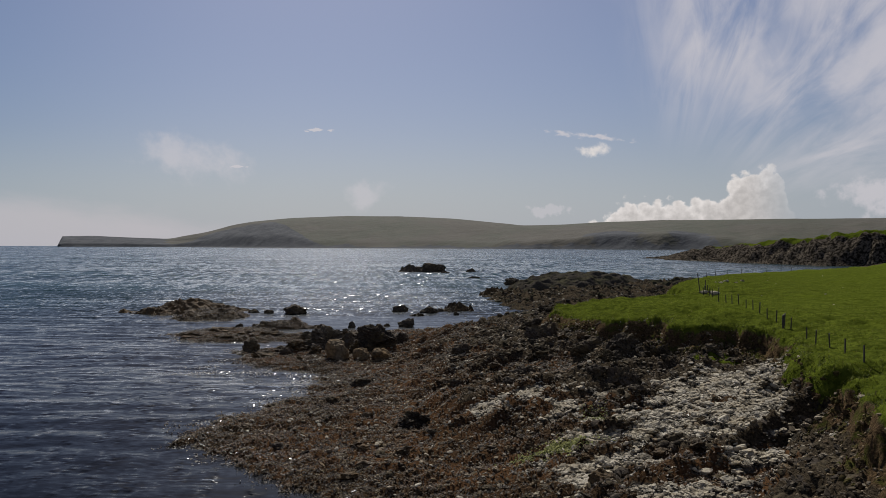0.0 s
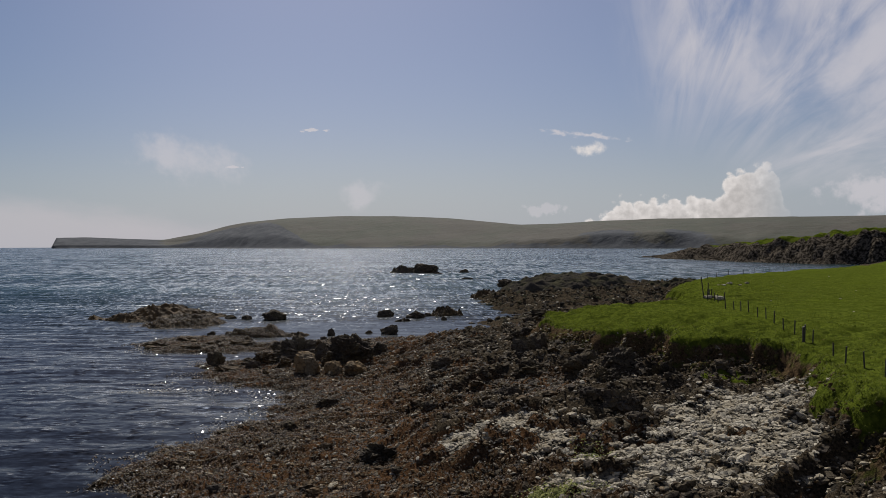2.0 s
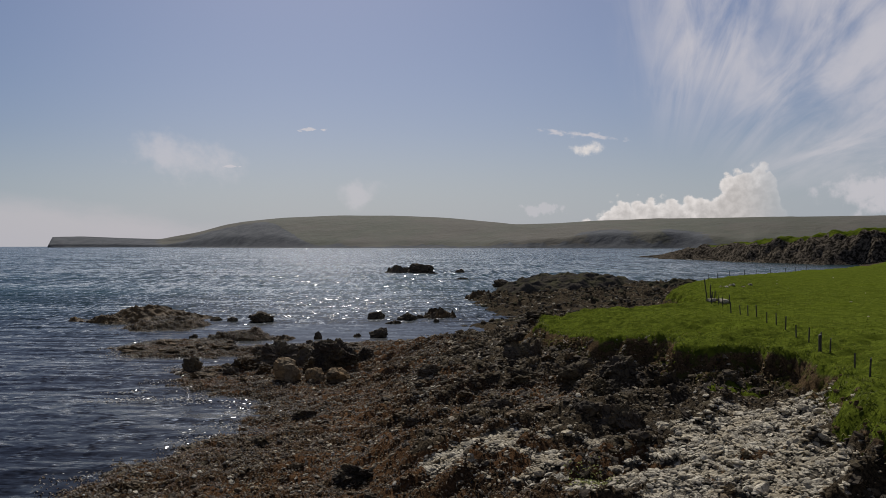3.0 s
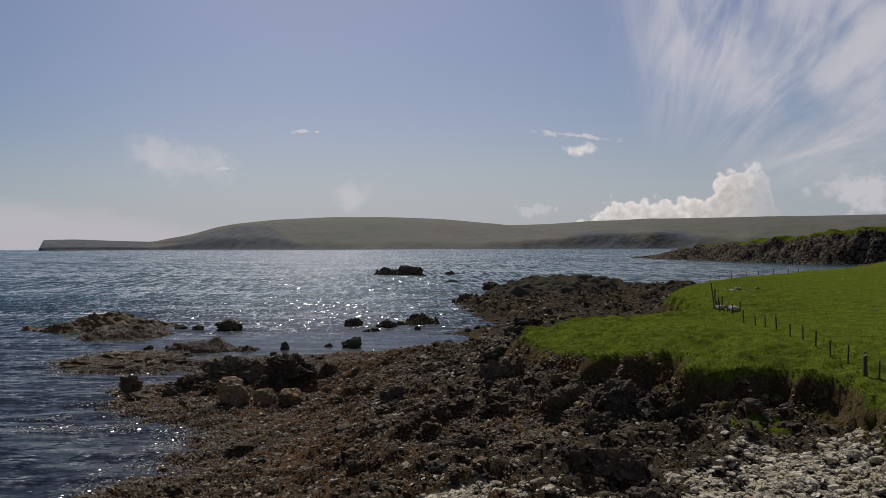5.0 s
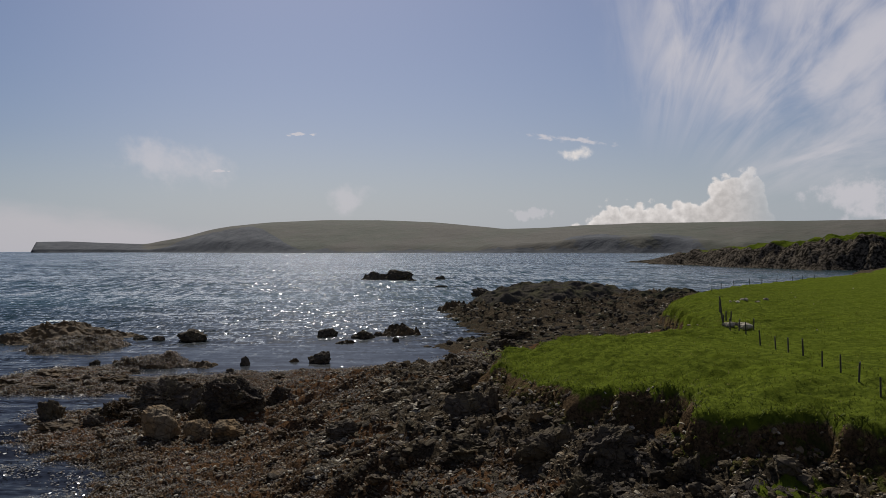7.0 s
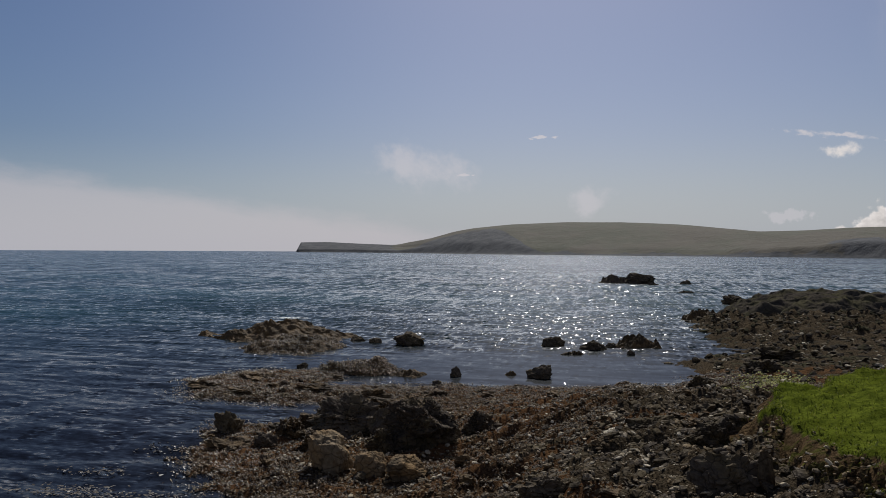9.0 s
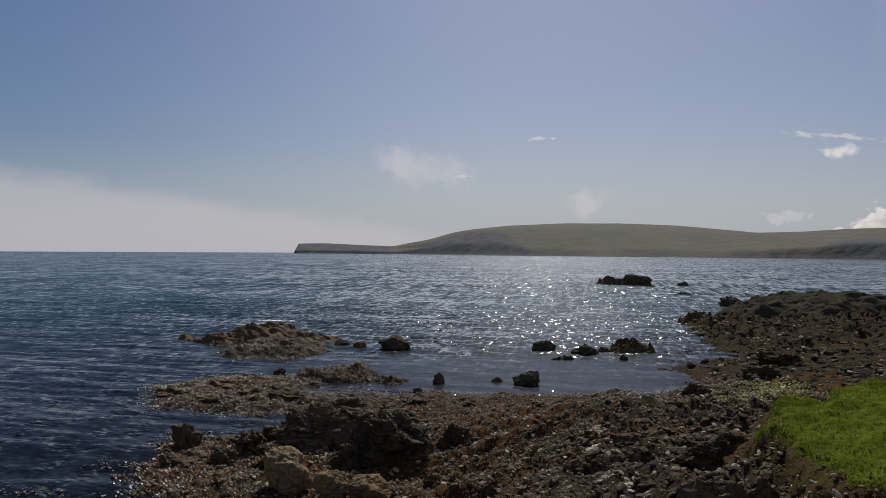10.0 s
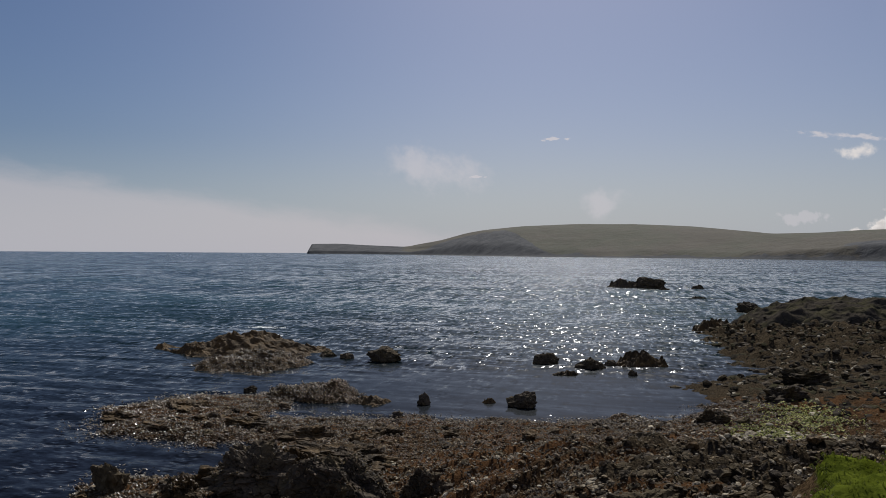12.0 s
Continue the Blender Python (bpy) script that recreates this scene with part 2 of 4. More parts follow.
def ground_material():
    """Shore rock, seaweed, shingle, peat bank and turf in one sheet, by masks laid over the mesh."""
    mat, n, surface, at = material("coast_ground", 0.75)
    grass, shingle, weed, bank = n.mask("grass"), n.mask("shingle"), n.mask("weed"), n.mask("bank")
    fine, mid, broad = n.noise(at, 6.0, 8.0, 0.7), n.noise(at, 0.9, 6.0, 0.6), n.noise(at, 0.11, 4.0)
    rock = n.mix(n.ramp(fine, 0.32, 0.68), (0.014, 0.011, 0.008), (0.10, 0.078, 0.052))
    rock = n.mix(n.math("MULTIPLY", n.ramp(mid, 0.5, 0.7), 0.4), rock, (0.075, 0.063, 0.047))
    kelp = n.mix(n.ramp(fine, 0.35, 0.7), (0.018, 0.012, 0.008), (0.125, 0.080, 0.046))
    kelp = n.mix(n.math("MULTIPLY", n.ramp(broad, 0.44, 0.58), 0.6), kelp, (0.14, 0.072, 0.034))
    edge = lambda m, by: n.ramp(n.math("ADD", m, n.math("MULTIPLY", n.math("SUBTRACT", mid, 0.5), by)), 0.35, 0.65)  # noqa: E731
    pebble = n.cells(at, 3.2, "F1", "Color")
    pale = n.mix(n.split(pebble)[0], (0.035, 0.03, 0.023), (0.17, 0.15, 0.115))
    pale = n.mix(n.ramp(n.cells(at, 3.2, "DISTANCE_TO_EDGE"), 0.0, 0.12, 0.85, 0.0), pale, (0.05, 0.045, 0.04))
    soil = n.mix(n.ramp(fine, 0.3, 0.7), (0.028, 0.019, 0.011), (0.15, 0.10, 0.055))
    soil = n.mix(n.math("MULTIPLY", n.ramp(mid, 0.50, 0.66), 0.7), soil, (0.06, 0.075, 0.014))
    turf = n.mix(n.ramp(n.noise(at, 2.2, 6.0), 0.35, 0.65), (0.046, 0.060, 0.008), (0.098, 0.120, 0.016))
    turf = n.mix(n.math("MULTIPLY", n.ramp(mid, 0.55, 0.75), 0.5), turf, (0.085, 0.105, 0.008))
    turf = n.mix(n.math("MULTIPLY", n.ramp(broad, 0.5, 0.68), 0.35), turf, (0.088, 0.115, 0.010))
    turf = n.mix(n.math("MULTIPLY", n.ramp(n.noise(at, 0.55, 5.0, 0.65), 0.5, 0.66), 0.55), turf, (0.030, 0.040, 0.004))
    colour = n.mix(edge(weed, 1.2), rock, kelp)
    colour = n.mix(edge(shingle, 0.8), colour, pale)
    colour = n.mix(edge(bank, 0.7), colour, soil)
    colour = n.mix(edge(grass, 0.5), colour, turf)
    n.put(surface.inputs["Base Color"], colour)
    n.put(surface.inputs["Roughness"], n.mix(edge(weed, 1.2), (0.82, 0.82, 0.82), (0.66, 0.66, 0.66)))
    n.put(surface.inputs["Specular IOR Level"], 0.0)
    relief = n.math("ADD", fine, n.math("MULTIPLY", mid, 1.2))
    n.put(surface.inputs["Normal"], n.bump(relief, 0.28, n.math("SUBTRACT", 1.0, n.math("MULTIPLY", grass, 0.45))))
    return mat


def water_material():
    """Sea: a dark body under a wind-ruffled mirror; gusts steepen the ripples in patches, and the shore lies in the lee."""
    mat, n, surface, at = material("sea_water", 0.09)
    x, y, _ = n.split(at)[:3]
    wind = n.mask("wind")
    drift = n.xyz(n.math("MULTIPLY", x, 0.48), n.math("ADD", y, n.math("MULTIPLY", x, 0.12)))
    gust = n.ramp(n.noise(n.xyz(n.math("MULTIPLY", x, 0.9), n.math("MULTIPLY", y, 0.35)), 0.55, 5.0, 0.7), 0.47, 0.64, 0.36, 1.7)
    gust = n.math("MULTIPLY", gust, wind)
    far_out = n.mask("depth")
    off_shore, well_out = n.ramp(y, 110.0, 210.0), n.ramp(y, 200.0, 400.0)
    near_in = n.math("SUBTRACT", 1.0, off_shore)
    middle = n.math("MULTIPLY", off_shore, n.math("SUBTRACT", 1.0, n.math("MULTIPLY", well_out, 0.7)))
    slant = n.math("ADD", y, n.math("MULTIPLY", x, 0.12))
    long_crests, groups = n.xyz(n.math("MULTIPLY", x, 1.3), n.math("MULTIPLY", slant, 0.40)), n.xyz(n.math("MULTIPLY", x, 0.6), n.math("MULTIPLY", slant, 0.055))
    slope_x, slope_y = 0.0, n.math("MULTIPLY", n.ramp(y, 60.0, 260.0), -0.09)
    for place, scale, side, ahead, detail, much in ((drift, 0.035, 0.10, 0.30, 3.0, wind), (drift, 0.12, 0.12, 0.24, 2.0, wind), (drift, 0.5, 0.26, 0.56, 3.0, wind), (drift, 1.1, 0.62, 1.0, 2.0, n.math("MULTIPLY", gust, near_in)),
                                                    (drift, 2.8, 0.85, 1.25, 1.0, n.math("MULTIPLY", gust, near_in)), (long_crests, 1.0, 1.0, 1.4, 2.0, n.math("MULTIPLY", gust, middle)),
                                                    (groups, 1.0, 1.0, 1.4, 2.0, n.math("MULTIPLY", gust, well_out))):
        waves = n.add("ShaderNodeTexNoise")
        n.put(waves.inputs["Vector"], place)
        waves.inputs["Scale"].default_value, waves.inputs["Detail"].default_value = scale, detail
        r, g, _ = n.split(waves.outputs["Color"])[:3]
        slope_x = n.math("ADD", slope_x, n.math("MULTIPLY", n.math("MULTIPLY", n.math("SUBTRACT", r, 0.5), side), much))
        slope_y = n.math("ADD", slope_y, n.math("MULTIPLY", n.math("MULTIPLY", n.math("SUBTRACT", g, 0.5), ahead), much))
    tilt = n.add("ShaderNodeVectorMath")
    tilt.operation = "ADD"
    n.put(tilt.inputs[0], n.add("ShaderNodeNewGeometry").outputs["Normal"])
    n.put(tilt.inputs[1], n.xyz(slope_x, slope_y, 0.0))
    up = n.add("ShaderNodeVectorMath")
    up.operation = "NORMALIZE"
    n.put(up.inputs[0], tilt.outputs[0])
    tone = n.noise(n.xyz(n.math("MULTIPLY", x, 0.4), y), 0.012, 4.0)
    body, gloss, share, both = n.add("ShaderNodeBsdfDiffuse"), n.add("ShaderNodeBsdfGlossy"), n.add("ShaderNodeFresnel"), n.add("ShaderNodeMixShader")
    # sky reflection put into the body colour: darkened close in, lighter teal far out
    bright_far_sea = n.mix(n.ramp(tone, 0.35, 0.65), (0.004, 0.019, 0.023), (0.005, 0.030, 0.033))
    n.put(body.inputs["Color"], n.mix(far_out, (0.0035, 0.0045, 0.0075), bright_far_sea))
    gloss.inputs["Color"].default_value = (0.95, 0.955, 0.98, 1.0)
    gloss.inputs["Roughness"].default_value = 0.15
    share.inputs["IOR"].default_value = 1.10
    for node in (gloss, share):
        n.put(node.inputs["Normal"], up.outputs[0])
    n.put(both.inputs[0], share.outputs[0]), n.put(both.inputs[1], body.outputs[0]), n.put(both.inputs[2], gloss.outputs[0])
    n.put(n.tree.nodes["Material Output"].inputs[0], both.outputs[0])
    n.tree.nodes.remove(surface)
    return mat


def moor_material():
    """Far hillside: rough pasture above dark cliffs."""
    mat, n, surface, at = material("moorland", 0.9)
    cliff = n.mask("cliff")
    broad, mid = n.noise(at, 0.0035, 5.0, 0.6), n.noise(at, 0.02, 6.0, 0.65)
    grass = n.mix(n.ramp(broad, 0.4, 0.62), (0.074, 0.067, 0.053), (0.061, 0.064, 0.045))
    grass = n.mix(n.math("MULTIPLY", n.ramp(mid, 0.45, 0.7), 0.5), grass, (0.086, 0.078, 0.056))
    stone = n.mix(n.ramp(mid, 0.35, 0.65), (0.034, 0.038, 0.045), (0.058, 0.062, 0.068))
    n.put(surface.inputs["Base Color"], n.mix(n.ramp(n.math("ADD", cliff, n.math("MULTIPLY", n.math("SUBTRACT", mid, 0.5), 1.1)), 0.4, 0.6), grass, stone))
    n.put(surface.inputs["Normal"], n.bump(mid, 8.0, 0.8))
    surface.inputs["Specular IOR Level"].default_value = 0.1
    return mat


def headland_material():
    mat, n, surface, at = material("headland_rock_and_turf", 0.85)
    grass = n.mask("grass")
    mid, fine = n.noise(at, 0.09, 6.0, 0.65), n.noise(at, 0.5, 6.0, 0.65)
    stone = n.mix(n.ramp(fine, 0.42, 0.62), (0.014, 0.012, 0.009), (0.125, 0.104, 0.080))
    turf = n.mix(n.ramp(mid, 0.38, 0.66), (0.045, 0.065, 0.006), (0.085, 0.105, 0.014))
    n.put(surface.inputs["Base Color"], n.mix(n.ramp(n.math("ADD", grass, n.math("MULTIPLY", n.math("SUBTRACT", mid, 0.5), 1.0)), 0.42, 0.58), stone, turf))
    n.put(surface.inputs["Normal"], n.bump(n.math("ADD", mid, fine), 2.0, 0.8))
    surface.inputs["Specular IOR Level"].default_value = 0.0
    return mat


def wood_material():
    mat, n, surface, at = material("weathered_post_wood", 0.85)
    x, y, z = n.split(at)[:3]
    grain = n.noise(n.xyz(n.math("MULTIPLY", x, 30.0), n.math("MULTIPLY", y, 30.0), n.math("MULTIPLY", z, 2.5)), 1.0, 4.0)
    n.put(surface.inputs["Base Color"], n.mix(grain, (0.018, 0.015, 0.012), (0.065, 0.055, 0.045)))
    n.put(surface.inputs["Normal"], n.bump(grain, 0.01, 0.6))
    return mat


def foam_material():
    mat, n, surface, at = material("sea_foam", 0.7)
    n.put(surface.inputs["Base Color"], n.mix(n.noise(at, 3.0, 5.0), (0.55, 0.6, 0.62), (0.85, 0.87, 0.88)))
    n.put(surface.inputs["Alpha"], n.ramp(n.noise(at, 1.4, 6.0, 0.65), 0.43, 0.56))
    return mat


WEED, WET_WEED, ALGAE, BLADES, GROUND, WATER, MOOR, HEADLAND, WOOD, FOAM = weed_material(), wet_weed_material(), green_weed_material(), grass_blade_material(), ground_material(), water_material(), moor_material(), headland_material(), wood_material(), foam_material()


# ---- shape helpers ----
def lattice(i, j, k, seed):
    """A repeatable random number from 0 to 1 for every whole place."""
    h = (i * 374761393 + j * 668265263 + k * 2147483647 + seed * 974711) & 0xFFFFFFFF
    h = ((h ^ (h >> 13)) * 1274126177) & 0xFFFFFFFF
    return ((h ^ (h >> 16)) & 0xFFFFFF) / float(0xFFFFFF)


def value_noise(x, y, z=None, seed=0):
    """Smooth noise from -1 to 1 on arrays."""
    z = np.zeros_like(x) if z is None else z
    cell = [np.floor(a).astype(np.int64) for a in (x, y, z)]
    f = [a - c for a, c in zip((x, y, z), cell)]
    f = [a * a * a * (a * (a * 6 - 15) + 10) for a in f]
    total = 0.0
    for di in (0, 1):
        for dj in (0, 1):
            for dk in (0, 1):
                w = (f[0] if di else 1 - f[0]) * (f[1] if dj else 1 - f[1]) * (f[2] if dk else 1 - f[2])
                total = total + w * lattice(cell[0] + di, cell[1] + dj, cell[2] + dk, seed)
    return total * 2 - 1


def fbm(x, y, z=None, octaves=4, seed=0, gain=0.5):
    total, size, scale = 0.0, 1.0, 1.0
    for n in range(octaves):
        total = total + size * value_noise(x * scale, y * scale, None if z is None else z * scale, seed + n)
        size, scale = size * gain, scale * 2.03
    return total


def ridged(x, y, octaves=4, seed=0):
    """Sharp crests: 0 to about 1.6."""
    total, size, scale = 0.0, 1.0, 1.0
    for n in range(octaves):
        total = total + size * (1 - np.abs(value_noise(x * scale, y * scale, None, seed + n))) ** 2
        size, scale = size * 0.5, scale * 2.1
    return total


def smooth(a, lo, hi):
    t = np.clip((a - lo) / (hi - lo), 0, 1)
    return t * t * (3 - 2 * t)


def inside_by(x, y, corners):
    """How far each place lies inside a closed outline (negative outside)."""
    p = np.array(corners, float)
    q = np.roll(p, -1, 0)
    far, within = np.full(x.shape, 1e9), np.zeros(x.shape, bool)
    for (ax, ay), (bx, by) in zip(p, q):
        dx, dy = bx - ax, by - ay
        t = np.clip(((x - ax) * dx + (y - ay) * dy) / (dx * dx + dy * dy), 0, 1)
        far = np.minimum(far, np.hypot(x - ax - t * dx, y - ay - t * dy))
        crosses = (ay > y) != (by > y)
        within ^= crosses & (x < (bx - ax) * (y - ay) / ((by - ay) if by != ay else 1e-9) + ax)
    return np.where(within, far, -far)


def mesh_from(name, verts, faces, mat, soft=True):
    """A mesh from arrays of places and of triangles or quads."""
    mesh = bpy.data.meshes.new(name)
    verts, faces = np.asarray(verts, np.float32), np.asarray(faces, np.int32)
    mesh.vertices.add(len(verts))
    mesh.vertices.foreach_set("co", verts.ravel())
    mesh.loops.add(faces.size)
    mesh.loops.foreach_set("vertex_index", faces.ravel())
    mesh.polygons.add(len(faces))
    mesh.polygons.foreach_set("loop_start", np.arange(0, faces.size, faces.shape[1], dtype=np.int32))
    mesh.polygons.foreach_set("use_smooth", np.full(len(faces), soft))
    mesh.update(calc_edges=True)
    mesh.validate()
    mesh.materials.append(mat)
    return mesh


def grid_faces(rows, cols):
    a = (np.arange(rows - 1)[:, None] * cols + np.arange(cols - 1)[None, :]).ravel()
    return np.stack([a, a + 1, a + cols + 1, a + cols], 1)


def give_mask(mesh, name, values):
    layer = mesh.attributes.new(name, "FLOAT", "POINT")
    layer.data.foreach_set("value", np.asarray(values, np.float32).ravel())


def steps(*stretches):
    """Ticks along an axis from stretches of (start, end, step)."""
    parts_ = [np.arange(a, b, s) for a, b, s in stretches]
    return np.unique(np.concatenate(parts_ + [np.array([stretches[-1][1]])]))


# ---- the lie of the land ----
COAST = [(3, 30), (-1, 45), (-4.3, 52.5), (-9, 60.5), (-15.5, 65), (-16, 69), (-13, 75), (-9.5, 79), (-6.4, 84), (-5.6, 91), (-7.2, 97), (-11, 102.5), (-14.2, 107),
         (-17, 112), (-20.5, 119.5), (-13.5, 121), (-12.6, 131.8), (-22, 132), (-29.5, 131.5), (-34.5, 144), (-32, 150), (-25, 153), (-20, 150), (-18.5, 142),
         (-14, 141.5), (-6, 145.5), (5, 145), (17, 150), (23, 155), (22.5, 170), (28, 178), (33, 181), (29.5, 205), (30.5, 240), (42, 264), (46, 290), (58, 318), (88, 312)]
COAST_BACK = [(106, 280), (108, 250), (118, 264), (184, 340), (285, 485), (420, 590), (700, 640), (930, 300), (700, -200), (30, -200), (8, 0)]
FIELD = [(21.7, 96), (23.0, 90.4), (24.3, 87.4), (26.0, 85.2), (28.4, 86.2), (29.6, 84.5), (27.6, 78.6), (30.5, 77), (33.6, 76.6), (35.4, 72.5), (35.0, 68.5), (33.2, 63), (30.4, 56.5),
         (29.3, 53.4), (29.0, 52.2), (32.2, 51.2), (32.4, 48.6), (27.6, 47.2), (26.2, 45), (26.4, 42), (24.6, 39), (22.6, 34), (21, 28), (19, 10), (18, -200)]
FIELD_BACK = [(700, -200), (930, 300), (700, 630), (430, 575), (300, 478), (190, 330), (124, 254), (84, 206), (66, 182), (58.8, 166), (54.5, 150), (51, 136), (47, 124),
              (40.8, 115.5), (34.9, 113), (27.4, 110.6), (23.0, 104.5), (21.4, 100)]
SHINGLE = [(32.6, 70.2), (33.6, 67), (31, 60), (26.5, 52), (24.5, 46), (22, 40), (14, 38), (8.5, 47.5), (9.5, 53.5), (14.5, 56.5), (8, 63.5), (7.5, 70), (13.5, 68.6), (19.5, 62.5), (25, 65.0), (29, 68.6)]


def lay(x, y):
    """Height of the ground and its masks (turf, shingle, weed, bank) on arrays of places."""
    wx = x + 1.5 * fbm(x * 0.26, y * 0.26, octaves=4, seed=11) + 0.8 * fbm(x * 0.85, y * 0.85, octaves=3, seed=13)
    wy = y + 1.5 * fbm(x * 0.26, y * 0.26, octaves=4, seed=17) + 0.8 * fbm(x * 0.85, y * 0.85, octaves=3, seed=19)
    coast = inside_by(wx, wy, COAST + COAST_BACK)
    field = inside_by(x + 0.75 * fbm(x * 0.4, y * 0.4, octaves=4, seed=23), y + 0.75 * fbm(x * 0.4, y * 0.4, octaves=4, seed=29), FIELD + FIELD_BACK)
    shingle = inside_by(wx, wy, SHINGLE)
    stones_far = np.maximum(np.exp(-(((x - 55) / 11) ** 2 + ((y - 141) / 17) ** 2) * 1.4), 0.8 * np.exp(-(((x - 28) / 6.5) ** 2 + ((y - 137) / 6) ** 2)))
    patchy = smooth(fbm(x * 0.42, y * 0.42, octaves=4, seed=37) + 0.10 + 0.85 * smooth(x, 15, 24) * smooth(y, 48, 54), -0.12, 0.25)
    trail = sum(np.exp(-(((wx - a) / 1.0) ** 2 + ((wy - b) / 2.6) ** 2)) for a, b in ((12.8, 113), (13.6, 108), (14.4, 102.5), (15.2, 98), (9.3, 96.4), (8.0, 89), (9.6, 89.8), (13.5, 91)))
    pebbly = np.maximum(smooth(shingle, -0.3, 1.0) * patchy, 0.85 * smooth(stones_far, 0.3, 0.6))
    pebbly = np.maximum(pebbly, 0.6 * smooth(trail, 0.35, 0.8))
    land = np.maximum(coast, 0)
    shore = 0.40 * (1 - np.exp(-land / 1.8)) + (0.04 + 0.09 * smooth(x, -2, 13)) * (1 - 0.68 * smooth(y, 112, 146) * smooth(x, 100, 82)) * land
    shore = shore + 1.0 * np.exp(-np.maximum(-field, 0) / 7) * smooth(land, 2, 14)
    shore = 4.6 - np.log1p(np.exp((4.6 - shore) * 2.2)) / 2.2 + 0.02
    shore = shore + 1.3 * np.exp(-np.maximum(-field - 1.0, 0) / 1.7) * smooth(land, 4, 14) * (y < 112)
    shore = np.where(coast > 0, shore, np.maximum(0.30 * coast, -5))
    # tilted slabs and broken rock, lower where shingle lies and in the tide's reach
    along, across = x * 0.80 + y * 0.60, -x * 0.60 + y * 0.80
    slabs = ridged(along * 0.10, across * 0.22, 5, 31) - 0.85
    rubble = ridged(x * 0.55, y * 0.55, 3, 41) - 0.75
    amount = smooth(coast, -1.5, 5) * (1 - 0.8 * pebbly)
    rough = (1.25 * slabs * smooth(shore, 0.2, 2.2) * (1 - 0.5 * smooth(y, 118, 140) * smooth(y, 175, 160)) + 0.30 * rubble + 0.12 * (ridged(x * 1.25, y * 1.25, 2, 43) - 0.8)) * amount
    shore = shore + rough + 0.10 * fbm(x * 1.3, y * 1.3, octaves=3, seed=47) * smooth(coast, -2, 1)
    # the rock knoll and the ribs at its landward end
    u, v = (x - 64) * 0.93 + (y - 258) * 0.36, -(x - 64) * 0.36 + (y - 258) * 0.93
    knoll = 0.8 * np.exp(-(np.abs(u / 27) ** 2.6 + np.abs(v / 25) ** 2.4)) * (0.86 + 0.22 * (ridged(along * 0.07, across * 0.13, 4, 53) - 0.7))
    rib = 1.7 * np.exp(-(((x - 62) / 8.5) ** 2 + ((y - 170) / 11) ** 2)) + 1.5 * np.exp(-(((x - 84) / 9) ** 2 + ((y - 222) / 13) ** 2))
    ribs_ = (ridged(along * 0.16, across * 0.42, 4, 57) - 0.8) * 1.7 * smooth(y, 165, 215)
    shore = shore + (knoll + ribs_ + rib * (0.8 + 0.4 * rubble)) * smooth(coast, -2, 4)
    meadow = 7.65 + 0.80 * smooth(field, 0, 7) - 0.011 * np.maximum(np.hypot(x, y - 30) - 130, 0) * (np.hypot(x, y - 30) < 420) - 3.2 * (np.hypot(x, y - 30) >= 420) + 0.16 * fbm(x * 0.12, y * 0.12, octaves=4, seed=61)
    meadow = meadow - 0.75 * smooth(y, 108, 92) * smooth(x, 34, 23) * smooth(y, 84, 92) + 0.24 * fbm(x * 0.8, y * 0.8, octaves=3, seed=67) * (0.2 + 0.8 * smooth(field, 16, 5))
    meadow = meadow - 1.4 * np.exp(-np.maximum(field, 0) / 2.2) * smooth(x, 38, 60) * smooth(y, 108, 124)
    grown = smooth(y, 70, 62) * smooth(y, 45, 52) * smooth(fbm(x * 0.3, y * 0.3, octaves=3, seed=73) + 0.45, 0.0, 0.4)
    rise = smooth(field, -0.95 - 0.7 * grown, 0.2)
    height = shore * (1 - rise) + np.maximum(meadow, shore * 0 + 3) * rise
    patch = np.maximum(np.exp(-(((x - 30) / 2.6) ** 2 + ((y - 72.6) / 1.5) ** 2)), np.exp(-(((x - 26.6) / 1.6) ** 2 + ((y - 81.5) / 1.0) ** 2)))
    grass = np.maximum(smooth(field, -0.45 - 1.25 * grown, 0.1 - 1.1 * grown), 0.95 * smooth(patch, 0.35, 0.6))
    bank = smooth(field, -2.0, -0.9) * (1 - grass)
    weed = smooth(4.3 + 0.9 * fbm(x * 0.16, y * 0.16, octaves=3, seed=71) - shore, 0.0, 1.0) * smooth(y, 172, 150)
    return height, grass, pebbly * (1 - grass), weed, bank, coast, field


def build_ground():
    xs = steps((-900, -120, 60), (-120, -42, 6), (-42, 40, 0.36), (40, 96, 0.8), (96, 130, 2.2), (130, 330, 10), (330, 930, 40))
    ys = steps((-300, 0, 25), (0, 34, 2), (34, 125, 0.36), (125, 165, 0.6), (165, 300, 0.9), (300, 320, 2.0), (320, 660, 12), (660, 1400, 60))
    x, y = np.meshgrid(xs, ys)
    height, grass, pebbly, weed, bank, coast, field = lay(x, y)
    # the earth face is hollowed under the turf's edge
    push = bank * 0.5 * fbm(x * 0.5, y * 0.5, height * 0.8, octaves=4, seed=83)
    mesh = mesh_from("ground", np.stack([x + push, y + push * 0.7, height], -1).reshape(-1, 3), grid_faces(len(ys), len(xs)), GROUND)
    for name, values in (("grass", grass), ("shingle", pebbly), ("weed", weed), ("bank", bank)):
        give_mask(mesh, name, values)
    tagged(new("ground", mesh), "rocky weed-strewn shore rising to an eroded bank and green turf", "ground", kind="structure")


